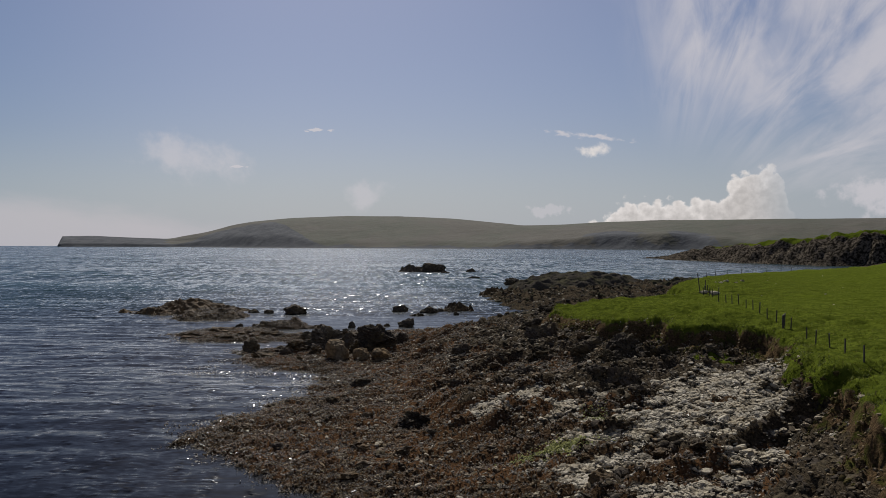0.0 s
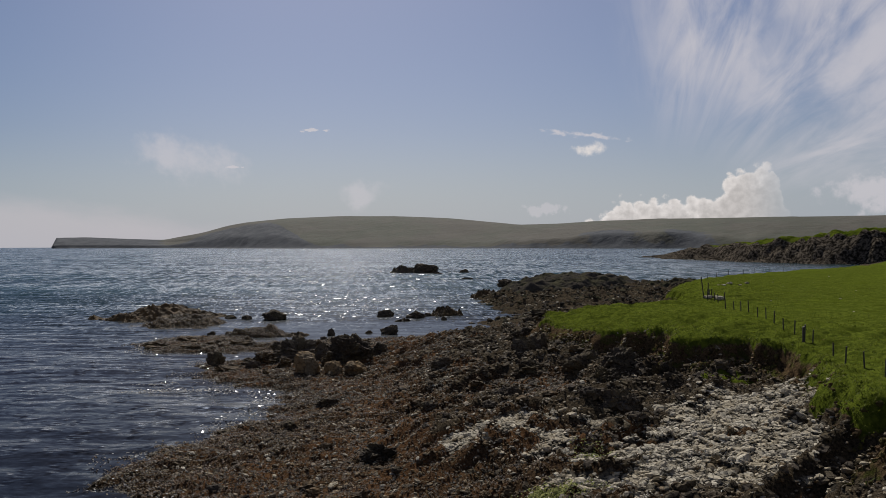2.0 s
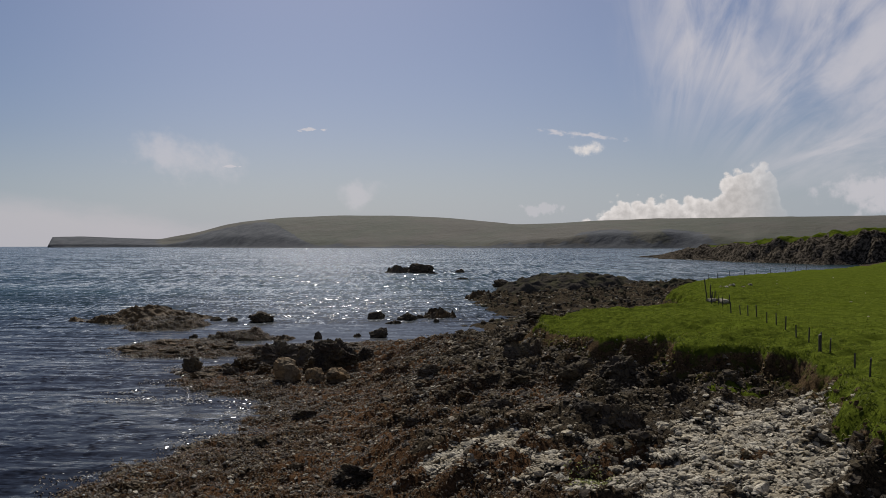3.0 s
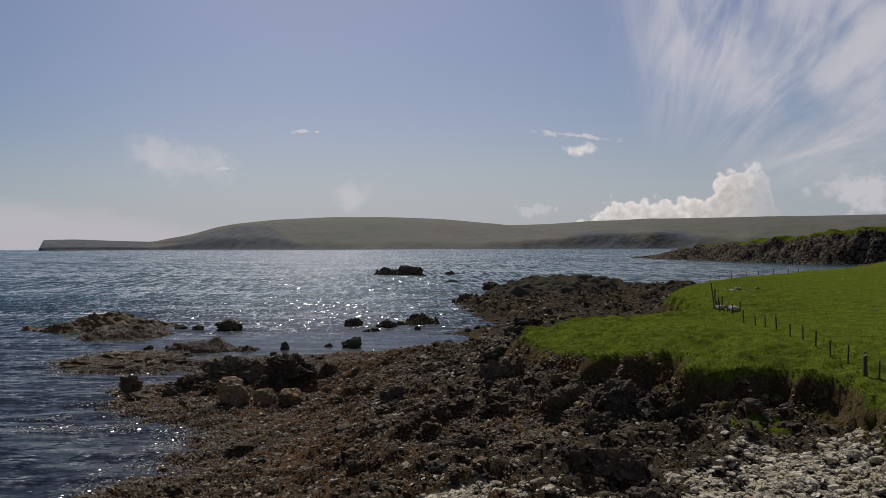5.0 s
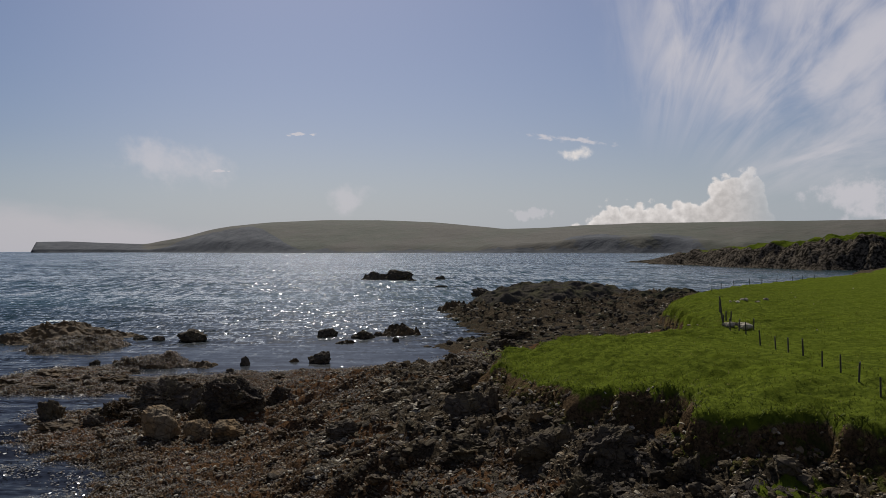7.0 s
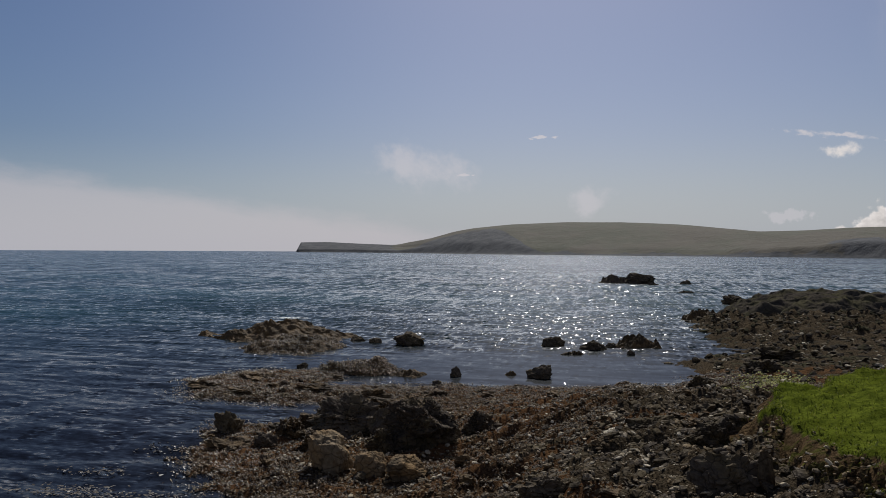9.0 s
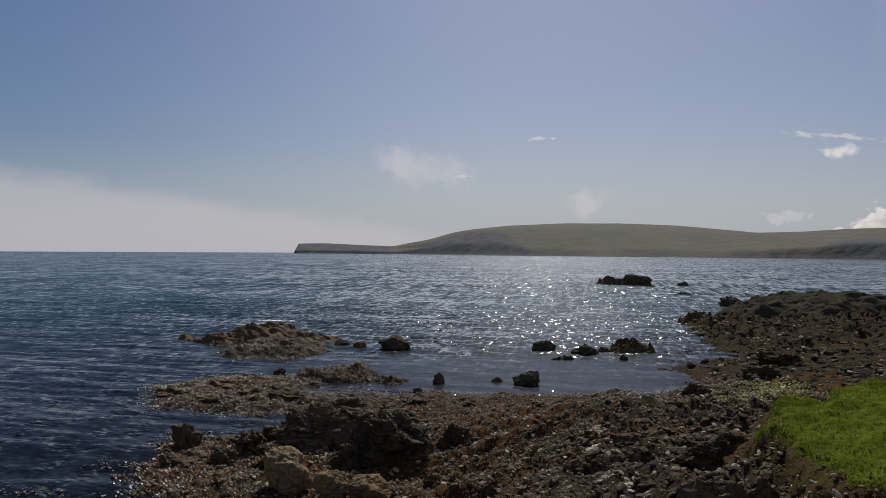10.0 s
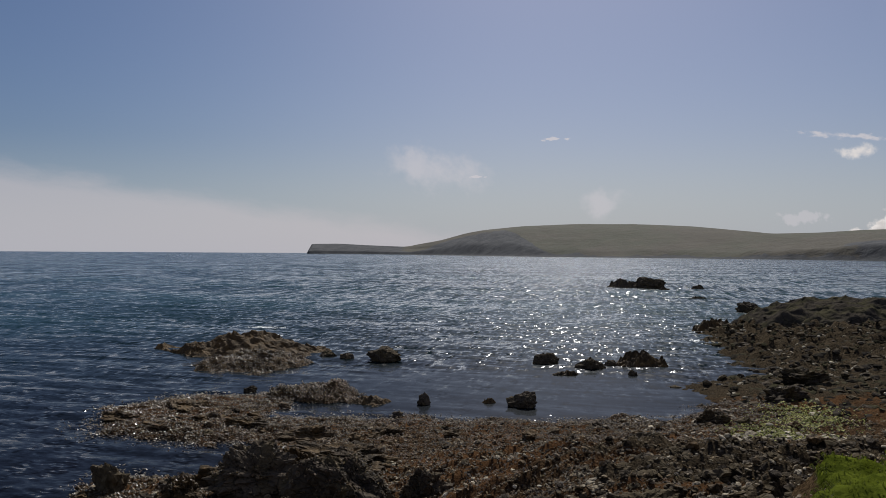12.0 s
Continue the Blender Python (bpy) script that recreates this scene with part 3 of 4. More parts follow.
def build_sea():
    """Open water to the horizon, with real waves in the bay close by."""
    xs = steps((-4900, -900, 400), (-900, -150, 50), (-150, -70, 2.0), (-70, 48, 0.55), (48, 150, 4), (150, 900, 50), (900, 4901, 400))
    ys = steps((-4900, -200, 400), (-200, 30, 20), (30, 60, 1.0), (60, 200, 0.42), (200, 330, 0.9), (330, 700, 5), (700, 1500, 50), (1500, 4901, 300))
    x, y = np.meshgrid(xs, ys)
    lean = y + 0.16 * x
    calm = smooth(np.hypot(x + 10, y - 110), 420, 90)
    swell = 0.12 * fbm(x * 0.05, lean * 0.17, octaves=2, seed=91) + 0.06 * fbm(x * 0.16, lean * 0.48, octaves=2, seed=95) + 0.03 * fbm(x * 0.45, lean * 1.05, octaves=1, seed=97)
    sheltered = 0.25 + 0.75 * smooth(np.hypot((x - 2) / 26, (y - 163) / 15), 0.6, 1.4)
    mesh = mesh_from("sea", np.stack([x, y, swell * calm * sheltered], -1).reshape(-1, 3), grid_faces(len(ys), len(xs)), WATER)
    give_mask(mesh, "wind", (0.46 + 0.54 * smooth(y - 0.35 * np.abs(x), 90, 230)) * (1 - 0.42 * smooth(-x / np.maximum(y, 60), 0.20, 0.48)) - 0.52 * smooth(np.hypot((x + 1) / 36, (y - 162) / 22), 1.0, 0.55))
    # distance out, for the painted darkening of near water; no sounding of the bottom
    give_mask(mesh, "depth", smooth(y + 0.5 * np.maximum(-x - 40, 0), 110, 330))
    tagged(new("sea", mesh), "dark blue-green sea with small waves and sun glitter", "sea", kind="structure")


build_ground()
build_sea()


# ---- far land ----
def build_hill():
    """The long hill across the bay: bearing by bearing, from the waterline over the cliff to the ridge and down behind."""
    bearings = [-21.2, -20.9, -19.2, -16.8, -14.4, -14.1, -12.0, -10.4, -9.2, -6.6, -2.9, 1.6, 4.6, 7.4, 9.3, 12.2, 15.2, 19.6, 25.0, 32.0, 40.0, 50.0]
    crests = [4, 47, 50, 41, 34, 40, 64, 92, 102, 112, 118, 113, 102, 84, 72, 73, 80, 82, 80, 78, 78, 75]
    near = [3900, 3890, 3850, 3700, 3500, 3480, 3150, 2950, 2800, 2600, 2480, 2400, 2330, 2270, 2220, 2150, 2080, 2000, 1900, 1850, 1800, 1800]
    az = np.concatenate([np.linspace(-21.2, -20.7, 6), np.linspace(-20.6, 50, 420)])
    crest, shore = np.interp(az, bearings, crests), np.interp(az, bearings, near)
    crest = crest * (1 + 0.022 * smooth(az, -11, -7))
    kernel = np.ones(5) / 5
    crest[8:-8] = np.convolve(crest, kernel, "same")[8:-8]
    across = np.concatenate([[0.0, 0.012, 0.03, 0.055], np.linspace(0.08, 1.0, 36), np.linspace(1.1, 2.2, 6)])
    a, v = np.meshgrid(az, across, indexing="ij")
    top, start = np.repeat(crest[:, None], len(across), 1), np.repeat(shore[:, None], len(across), 1)
    deep = 90 + top * 5.5
    radius = start + v * deep + 26 * fbm(a * 0.22, v * 0, octaves=3, seed=5) * smooth(v, 0.4, 0.0)
    steep = smooth(a, -4.5, -8.0) * smooth(a, -15, -11)
    brow = np.minimum(top * 0.9, 13 + 4 * fbm(a * 0.35, v * 0 + 2, octaves=3, seed=9) + steep * top * 0.12 + 24 * np.exp(-((a - 17.5) / 4.5) ** 2))
    rise = brow * smooth(v, 0.0, 0.11 + 0.16 * steep) + (top - brow) * np.sin(np.clip((v - 0.05) / 0.95, 0, 1) * math.pi / 2) ** 1.15
    height = np.where(v <= 1.0, rise, top * (1 - 0.5 * (v - 1))) + (2.0 * fbm(a * 0.5 + v * 2, v * 3, octaves=3, seed=15)) * smooth(v, 0.05, 0.3) * smooth(v, 1.0, 0.8)
    x, y = 12 + radius * np.sin(np.radians(a)), 40 + radius * np.cos(np.radians(a))
    height[:, 0] = -3
    mesh = mesh_from("far_hill", np.stack([x, y, height], -1).reshape(-1, 3), grid_faces(len(az), len(across))[:, ::-1], MOOR)
    give_mask(mesh, "cliff", np.clip(np.maximum((0.72 + 0.28 * steep) * smooth(v, 0.10 + 0.72 * steep + 0.03 * fbm(a * 0.9, v * 0, octaves=3, seed=21), 0.02 + 0.40 * steep), np.maximum(0.85 * np.exp(-((a - 15.6) / 2.4) ** 2), 0.7 * np.exp(-((a - 20.5) / 2.2) ** 2)) * smooth(v, 0.34, 0.16)) * smooth(top, 20, 60) + smooth(a, -13.5, -15.5) * 0.75, 0, 1))
    tagged(new("far_hill", mesh), "long green-brown moorland hill with dark sea cliffs across the bay", "hill", kind="structure")


def build_headland():
    outline = [(262, 835), (268, 800), (262, 740), (276, 690), (272, 640), (284, 590), (296, 545), (320, 522), (352, 512), (400, 520), (700, 560), (700, 1100), (420, 1000), (330, 900), (285, 870)]
    xs, ys = steps((240, 400, 1.8), (400, 640, 8)), steps((490, 850, 1.8), (850, 1000, 8))
    x, y = np.meshgrid(xs, ys)
    d = inside_by(x + 3.5 * fbm(x * 0.07, y * 0.07, octaves=5, seed=3, gain=0.6), y + 3.5 * fbm(x * 0.07, y * 0.07, octaves=5, seed=4, gain=0.6), outline)
    reach = np.interp(y, [530, 560, 590, 650, 712, 740, 800, 840], [25, 22, 18, 14, 11, 9, 4, 1.2])
    top = reach + 0.03 * np.maximum(d, 0)
    height = top * (0.45 * smooth(d, -1, 15) * (0.9 + 0.22 * fbm(x * 0.12, y * 0.12, octaves=4, seed=12)) + 0.55 * smooth(d, 2, 16 + reach * 0.6)) + (1.5 * (ridged(x * 0.05 + y * 0.03, y * 0.05, 5, 8) - 0.8)) * smooth(d, 0, 10) * smooth(d, 60, 24) + 0.8 * fbm(x * 0.05, y * 0.05, octaves=3, seed=6)
    height = np.where(d < -2, -4, height)
    mesh = mesh_from("headland", np.stack([x, y, height], -1).reshape(-1, 3), grid_faces(len(ys), len(xs)), HEADLAND)
    give_mask(mesh, "grass", smooth(d, 7 + reach * 0.4, 16 + reach * 0.6) * (0.5 + 0.5 * smooth(y, 690, 600)) * smooth(y, 800, 720))
    tagged(new("headland", mesh), "rocky brown headland with grass on top beyond the cove", "headland", kind="structure")


build_hill()
build_headland()


# ---- rocks ----
def ball(subdivisions):
    bm = bmesh.new()
    bmesh.ops.create_icosphere(bm, subdivisions=subdivisions, radius=1.0)
    bm.verts.ensure_lookup_table()
    verts, faces = np.array([v.co for v in bm.verts]), np.array([[v.index for v in f.verts] for f in bm.faces])
    bm.free()
    return verts, faces


BALLS = {n: ball(n) for n in (1, 2, 3, 4, 5, 6)}


def rock_shape(size, seed, detail=4, craggy=0.35, blocky=0.5, sunk=0.35, ledges=0.0, boxy=0.0):
    """Places and faces of a rock of that size (width, depth, height), its base at z = 0 and a skirt below it."""
    verts, faces = BALLS[detail]
    p = verts / (np.abs(verts).max(1) ** boxy)[:, None]
    # cut by a few planes to give flat faces and hard corners
    rnd = np.random.RandomState(seed)
    for _ in range(int(5 + 9 * blocky)):
        way = rnd.normal(size=3)
        way /= np.linalg.norm(way)
        limit = rnd.uniform(0.55, 0.9) * (1 + 0.45 * boxy)
        over = p @ way - limit
        p = p - np.maximum(over, 0)[:, None] * way * 0.9
    o = rnd.uniform(0, 60, 3)
    q = verts * 1.7 + o
    bumps = fbm(q[:, 0], q[:, 1], q[:, 2], octaves=5, seed=seed, gain=0.58)
    ledge = np.floor((p[:, 2] + 0.35 * p[:, 0] + 0.12 * bumps) * 5) / 5 - (p[:, 2] + 0.35 * p[:, 0])
    p = p * (1 + craggy * 0.55 * bumps)[:, None]
    p[:, :2] *= (1 + craggy * ledges * 3 * ledge)[:, None]
    fine = verts * 5.5 + o
    p = p * (1 + craggy * 0.16 * fbm(fine[:, 0], fine[:, 1], fine[:, 2], octaves=3, seed=seed + 5, gain=0.6))[:, None]
    low, high = p.min(0), p.max(0)
    p = ((p - low) / (high - low) - 0.5) * np.array(size)
    p[:, 2] += size[2] * (0.5 - sunk)
    return p, faces


REEF, CROWNS = [], []


def place_rock(name, x, y, z, size, seed, mat, label, category="rock", group="", detail=4, craggy=0.35, blocky=0.5, turn=0.0, sunk=0.35, ledges=0.0, boxy=0.0, tilt=0.0):
    verts, faces = rock_shape(size, seed, detail, craggy, blocky, sunk, ledges, boxy)
    ob = new(name, mesh_from(name, verts, faces, mat, soft=False))
    ob.matrix_world = pose(x, y, z, tilt, 0, turn)
    if mat != ROCK_PALE and name == "boulder":
        c, q = math.cos(radians(turn)), math.sin(radians(turn))
        high = verts[verts[:, 2] > 0.45 * verts[:, 2].max()]
        CROWNS.append(np.stack([x + c * high[:, 0] - q * high[:, 1], y + q * high[:, 0] + c * high[:, 1], z + high[:, 2]], -1))
    return tagged(ob, label, category, group)




def place_skerry(name, x, y, size, seed, mat, label, group, turn=0.0, n=0, dome=0.0):
    """A low ragged reef: an uneven mound that runs down under the water."""
    w, d, h = size
    n = n or (64 if w > 8 else 40)
    u, v = np.meshgrid(np.linspace(-1.25, 1.25, n), np.linspace(-1.25, 1.25, n))
    r = np.hypot(u, v) * (1 + 0.30 * fbm(u * 1.3 + seed, v * 1.3, octaves=4, seed=seed, gain=0.6))
    px, py = u * w / 2, v * d / 2
    step = max(w, d) / 7
    fine = 2.0 if w < 25 else 0.4
    crest = ridged(px / step * 0.9 + seed, py / step * 0.6, 3, seed)
    z = h * (smooth(r, 1.05, 0.25) ** (0.8 - 0.25 * dome)) * (0.42 + 0.40 * dome + 0.40 * (1 - 0.62 * dome) * crest) + 0.07 * h * fbm(px * fine, py * fine, octaves=3, seed=seed + 3) * smooth(r, 1.1, 0.8) - 0.25 - 0.9 * smooth(r, 0.95, 1.3)
    px, py = px + 0.10 * step * fbm(u * 6, v * 6, octaves=2, seed=seed + 7), py + 0.10 * step * fbm(u * 6, v * 6, octaves=2, seed=seed + 8)
    ob = new(name, mesh_from(name, np.stack([px, py, z], -1).reshape(-1, 3), grid_faces(n, n), mat, soft=False))
    ob.matrix_world = pose(x, y, 0, 0, 0, turn)
    c, q = math.cos(radians(turn)), math.sin(radians(turn))
    if name == "skerry":
        REEF.append(np.stack([x + c * px - q * py, y + q * px + c * py, z], -1).reshape(-1, 3))
    return tagged(ob, label, "rock", group)


def height_at(x, y):
    return float(lay(np.array([float(x)]), np.array([float(y)]))[0][0])


# the great boulders on the point
place_rock("boulder", -0.5, 113.2, 0.6, (6.0, 4.8, 5.0), 101, ROCK_DARK, "huge dark square-shouldered rock draped with weed", detail=6, blocky=0.8, craggy=0.42, sunk=0.2, ledges=0.2, boxy=0.65, turn=-12)
place_rock("boulder", -7.6, 117.2, 0.4, (6.6, 5.0, 4.6), 102, ROCK_DARK, "jagged dark rock crag on the shore point", detail=6, ledges=0.2, craggy=0.6, blocky=0.8, turn=25, sunk=0.25, boxy=0.3)
place_rock("boulder", -4.2, 116.3, 0.7, (3.0, 2.6, 3.4), 103, ROCK_DARK, "narrow dark rock beside the big block", detail=4, craggy=0.4, blocky=0.8, sunk=0.25)
place_rock("boulder", -4.4, 124.5, 0.6, (9.5, 4.0, 2.6), 104, ROCK_WEED, "long weedy rock ridge behind the boulders", detail=5, craggy=0.6, turn=-8)
place_rock("boulder", -5.3, 106.6, 0.55, (3.0, 2.4, 3.5), 105, ROCK_PALE, "pale lichen-crusted boulder standing on end", detail=5, blocky=1.0, craggy=0.2, sunk=0.2, boxy=0.55, turn=-22, tilt=9)
place_rock("boulder", -2.3, 105.6, 0.75, (2.2, 1.8, 2.0), 106, ROCK_PALE, "ochre-brown boulder among dark weed", detail=5, blocky=0.9, craggy=0.22, sunk=0.25, boxy=0.3, tilt=8)
place_rock("boulder", 0.2, 105.2, 0.8, (2.7, 2.1, 2.0), 107, ROCK_PALE, "squat brown cracked boulder among dark weed", detail=5, blocky=0.9, craggy=0.22, sunk=0.25, turn=15, boxy=0.4, tilt=8)
place_rock("boulder", -17.8, 117.3, 0.1, (2.6, 2.4, 3.2), 108, ROCK_DARK, "upright black rock at the edge of the water", detail=4, blocky=0.7, craggy=0.5)
place_rock("boulder", -12.4, 112.3, 0.3, (1.9, 1.7, 2.1), 109, ROCK_DARK, "small dark upright rock on the weed", detail=4, blocky=0.8)
place_rock("boulder", -15.0, 112.5, 0.1, (4.2, 3.2, 1.6), 110, ROCK_WEED, "low weed-covered rock by the tide pool", detail=4, craggy=0.5)
place_rock("boulder", -11.5, 119.5, 0.4, (3.6, 3.0, 2.3), 111, ROCK_WEED, "rounded weedy rock behind the crag", detail=4, craggy=0.5)

for k, (x, y, z, size, turn) in enumerate(((-9.4, 121.6, 0.4, (4.2, 3.4, 3.4), 20), (-5.6, 119.8, 0.5, (3.6, 3.2, 3.6), -30), (2.9, 117.4, 0.6, (3.0, 2.8, 3.2), 40), (-11.4, 115.2, 0.3, (3.0, 2.6, 2.6), 10), (-3.2, 111.0, 0.6, (2.6, 2.2, 2.8), 65), (-8.6, 111.6, 0.4, (2.4, 2.0, 2.2), -15))):
    place_rock("boulder", x, y, z, size, 120 + k, (ROCK_DARK, ROCK_WEED)[k % 2], ("jagged black rock among the boulders of the point", "weed-hung rock among the boulders of the point")[k % 2], detail=5, craggy=0.6, blocky=0.8, turn=turn, sunk=0.25, ledges=0.2, boxy=0.3)
for k, (x, y, size) in enumerate(((-26.5, 142.5, (6.0, 4.0, 1.7)), (-21.5, 138.5, (5.0, 3.4, 1.4)), (-30.4, 138.0, (4.6, 3.6, 1.3)), (-17.6, 137.0, (4.2, 3.0, 1.5)), (-24.6, 134.6, (3.6, 2.6, 1.1)), (-11.0, 134.0, (5.4, 3.6, 1.8)), (-4.5, 135.5, (4.6, 3.2, 1.5)))):
    place_rock("boulder", x, y, 0.15, size, 140 + k, ROCK_WEED, "low weed-covered rock on the tidal reef", detail=5, craggy=0.65, blocky=0.5, turn=33 * k % 60 - 30, sunk=0.3)

# bedded outcrops that stand out of the upper shore
OUTCROPS = [(18.2, 93.0, 4.4, 2.4, 2.0, 30), (21.0, 82.6, 5.0, 2.6, 2.2, 38), (23.2, 79.2, 4.0, 2.6, 1.8, 30), (17.0, 86.0, 3.6, 2.4, 1.5, 20), (20.4, 67.6, 3.4, 2.2, 1.7, 15), (18.6, 101.5, 3.8, 2.2, 1.6, 40), (15.5, 109, 4.2, 2.6, 1.4, 30), (26.2, 75.2, 3.2, 2.0, 1.6, 25),
            (-1.9, 88, 2.6, 1.8, 1.0, 10), (3.0, 66.3, 3.0, 2.2, 1.1, -20), (16.2, 131, 3.6, 2.4, 1.3, 25), (22.2, 146, 3.4, 2.6, 1.5, 10), (31, 160, 5.0, 3.2, 1.8, 30), (13.2, 77, 3.4, 2.2, 1.3, 35), (9.6, 96.5, 3.2, 2.4, 1.2, 30), (20.5, 73.2, 3.4, 2.2, 1.5, 42), (35, 171, 6.0, 3.6, 2.0, 20)]
for k, (x, y, w, d, h, turn) in enumerate(OUTCROPS):
    place_rock("rock_outcrop", x, y, height_at(x, y) - 0.15, (w, d, h * 1.5), 600 + k, ROCK_DARK, "dark bedded outcrop with weed in its cracks", "rock", "outcrops on the upper shore", 5, 0.55, 0.8, turn, 0.35, 0.12, 0.45, -10)
place_rock("standing_slab", 19.6, 92.6, height_at(19.6, 92.6), (0.9, 0.5, 2.6), 640, ROCK_PALE, "pale slab of rock standing on edge", detail=4, blocky=0.9, craggy=0.25, turn=30, boxy=0.5)

# skerries and rocks in the water
SKERRIES = [(-42.5, 191, 0.0, 20, 15, 3.4, 5), (-35, 176, -0.1, 12, 14, 2.2, 5), (-48, 186, 0.0, 7, 6, 2.0, 4), (-18.8, 185, 0.0, 5.6, 4.6, 3.2, 4), (-24.6, 185, 0.0, 2.2, 2, 1.5, 3), (-28.3, 187, 0.0, 2.6, 2.4, 1.5, 3),
            (-17.5, 154.5, 0.0, 9, 7, 2.0, 5), (-11.5, 152.5, -0.1, 5, 4, 1.2, 4), (3.9, 186.5, 0.0, 4.4, 3.4, 2.8, 4), (7.3, 177, 0.0, 3.4, 2.4, 1.0, 3), (10.4, 183, 0.0, 4.6, 3.6, 2.9, 4),
            (13, 187, 0.0, 1.8, 1.6, 1.4, 3), (16.8, 187.5, 0.0, 6.8, 4, 2.8, 4), (15.9, 178, 0.0, 1.3, 1.2, 1.4, 3), (4.5, 153.8, 0.0, 3.4, 2.8, 2.8, 4), (-5.4, 152.5, 0.0, 1.6, 1.4, 2.2, 3),
            (-26, 155.6, 0.0, 1.5, 1.3, 1.2, 3), (1.0, 155, 0.0, 1.6, 1.2, 0.8, 3), (15, 450, 0.0, 14, 9, 4.6, 5), (26, 446, 0.0, 14, 9, 8.5, 5), (46.5, 446, 0.0, 5.5, 4, 2.6, 4),
            (40, 368, 0.0, 6, 3, 1.2, 3), (32, 432, 0.0, 5, 3, 1.6, 3), (47.5, 302, 0.0, 8, 6, 5.0, 4), (33.5, 246, 0.0, 9, 7, 3.0, 4)]
for k, (x, y, z, w, d, h, detail) in enumerate(SKERRIES):
    far_off = y > 280
    words = "dark sea stack rising from the bay" if far_off and h > 6 else "small dark rock awash beyond the point" if h < 2.5 else "weed-brown skerry standing out of the water"
    kind = "rock_islet" if far_off and h > 6 else "skerry"
    if w > 1.9 * h:
        place_skerry(kind, x, y, (w * 1.15, d * 1.15, h * 0.95), 200 + k, ROCK_DARK if far_off else ROCK_WEED, words, "rocks in the sea", 37 * k % 50 - 25)
    else:
        place_rock(kind, x, y, z, (w, d, h), 200 + k, ROCK_DARK, words, "rock", "rocks in the sea", min(detail + 1, 5), 0.42, 0.25, 37 * k % 50 - 25, 0.42, 0.0)


place_skerry("rock_knoll", 67, 262, (46, 44, 6.6), 301, ROCK_BLACK, "black rounded rock knoll at the end of the shore", "", 10, 170, 1.0)
place_skerry("rock_knoll", 52, 250, (28, 26, 3.4), 302, ROCK_BLACK, "lower dark shoulder of the rock knoll", "", -10, 110, 0.5)
place_skerry("rock_knoll", 88, 240, (34, 26, 5.2), 303, ROCK_BLACK, "dark landward rib of the rock knoll", "", -30, 110, 0.5)
place_skerry("rock_knoll", 66, 190, (26, 16, 4.6), 304, ROCK_BLACK, "dark rock rib below the meadow edge", "", 40, 90)

# ---- scatter ----
rng = np.random.RandomState(7)


def turns(n):
    """Random turns as an array of 3 x 3 matrices."""
    q = rng.normal(size=(n, 4))
    q /= np.linalg.norm(q, axis=1)[:, None]
    w, x, y, z = q.T
    return np.stack([1 - 2 * (y * y + z * z), 2 * (x * y - z * w), 2 * (x * z + y * w), 2 * (x * y + z * w), 1 - 2 * (x * x + z * z), 2 * (y * z - x * w), 2 * (x * z - y * w), 2 * (y * z + x * w), 1 - 2 * (x * x + y * y)], 1).reshape(n, 3, 3)


def spots(count, x0, x1, y0, y1, want):
    """Places in a box, kept by the chance want(...) from the ground's masks; returns x, y, z and the masks."""
    x, y = rng.uniform(x0, x1, count), rng.uniform(y0, y1, count)
    got = lay(x, y)
    keep = rng.uniform(size=count) < want(*got)
    return x[keep], y[keep], [g[keep] for g in got]


def lumps(name, x, y, z, size, mat, label, category, detail=1, flat=0.6, lift=0.15, lying=False):
    """Many stones in one mesh."""
    verts, faces = BALLS[detail]
    n, k = len(x), len(verts)
    p = verts[None] * rng.uniform(*((0.84, 1.16) if lying else (0.72, 1.22)), (n, k, 1))
    p = p * np.stack([np.ones(n), rng.uniform(0.55, 1.0, n), rng.uniform(0.45, 0.9, n)], 1)[:, None, :]
    if lying:
        a, tx, ty = rng.uniform(0, 2 * math.pi, n), rng.normal(0, 0.28, n), rng.normal(0, 0.28, n)
        c, q = np.cos(a)[:, None], np.sin(a)[:, None]
        px, py, pz = p[:, :, 0], p[:, :, 1], p[:, :, 2] * flat
        p = np.stack([c * px - q * py, q * px + c * py, pz + tx[:, None] * px + ty[:, None] * py], 2)
    else:
        p = np.einsum("nij,nkj->nki", turns(n), p)
        p[:, :, 2] *= flat
    p = p * (size / 2)[:, None, None] + np.stack([x, y, z + size * lift], 1)[:, None, :]
    f = faces[None] + (np.arange(n) * k)[:, None, None]
    return tagged(new(name, mesh_from(name, p.reshape(-1, 3), f.reshape(-1, 3), mat, soft=False)), label, category, kind="stuff")


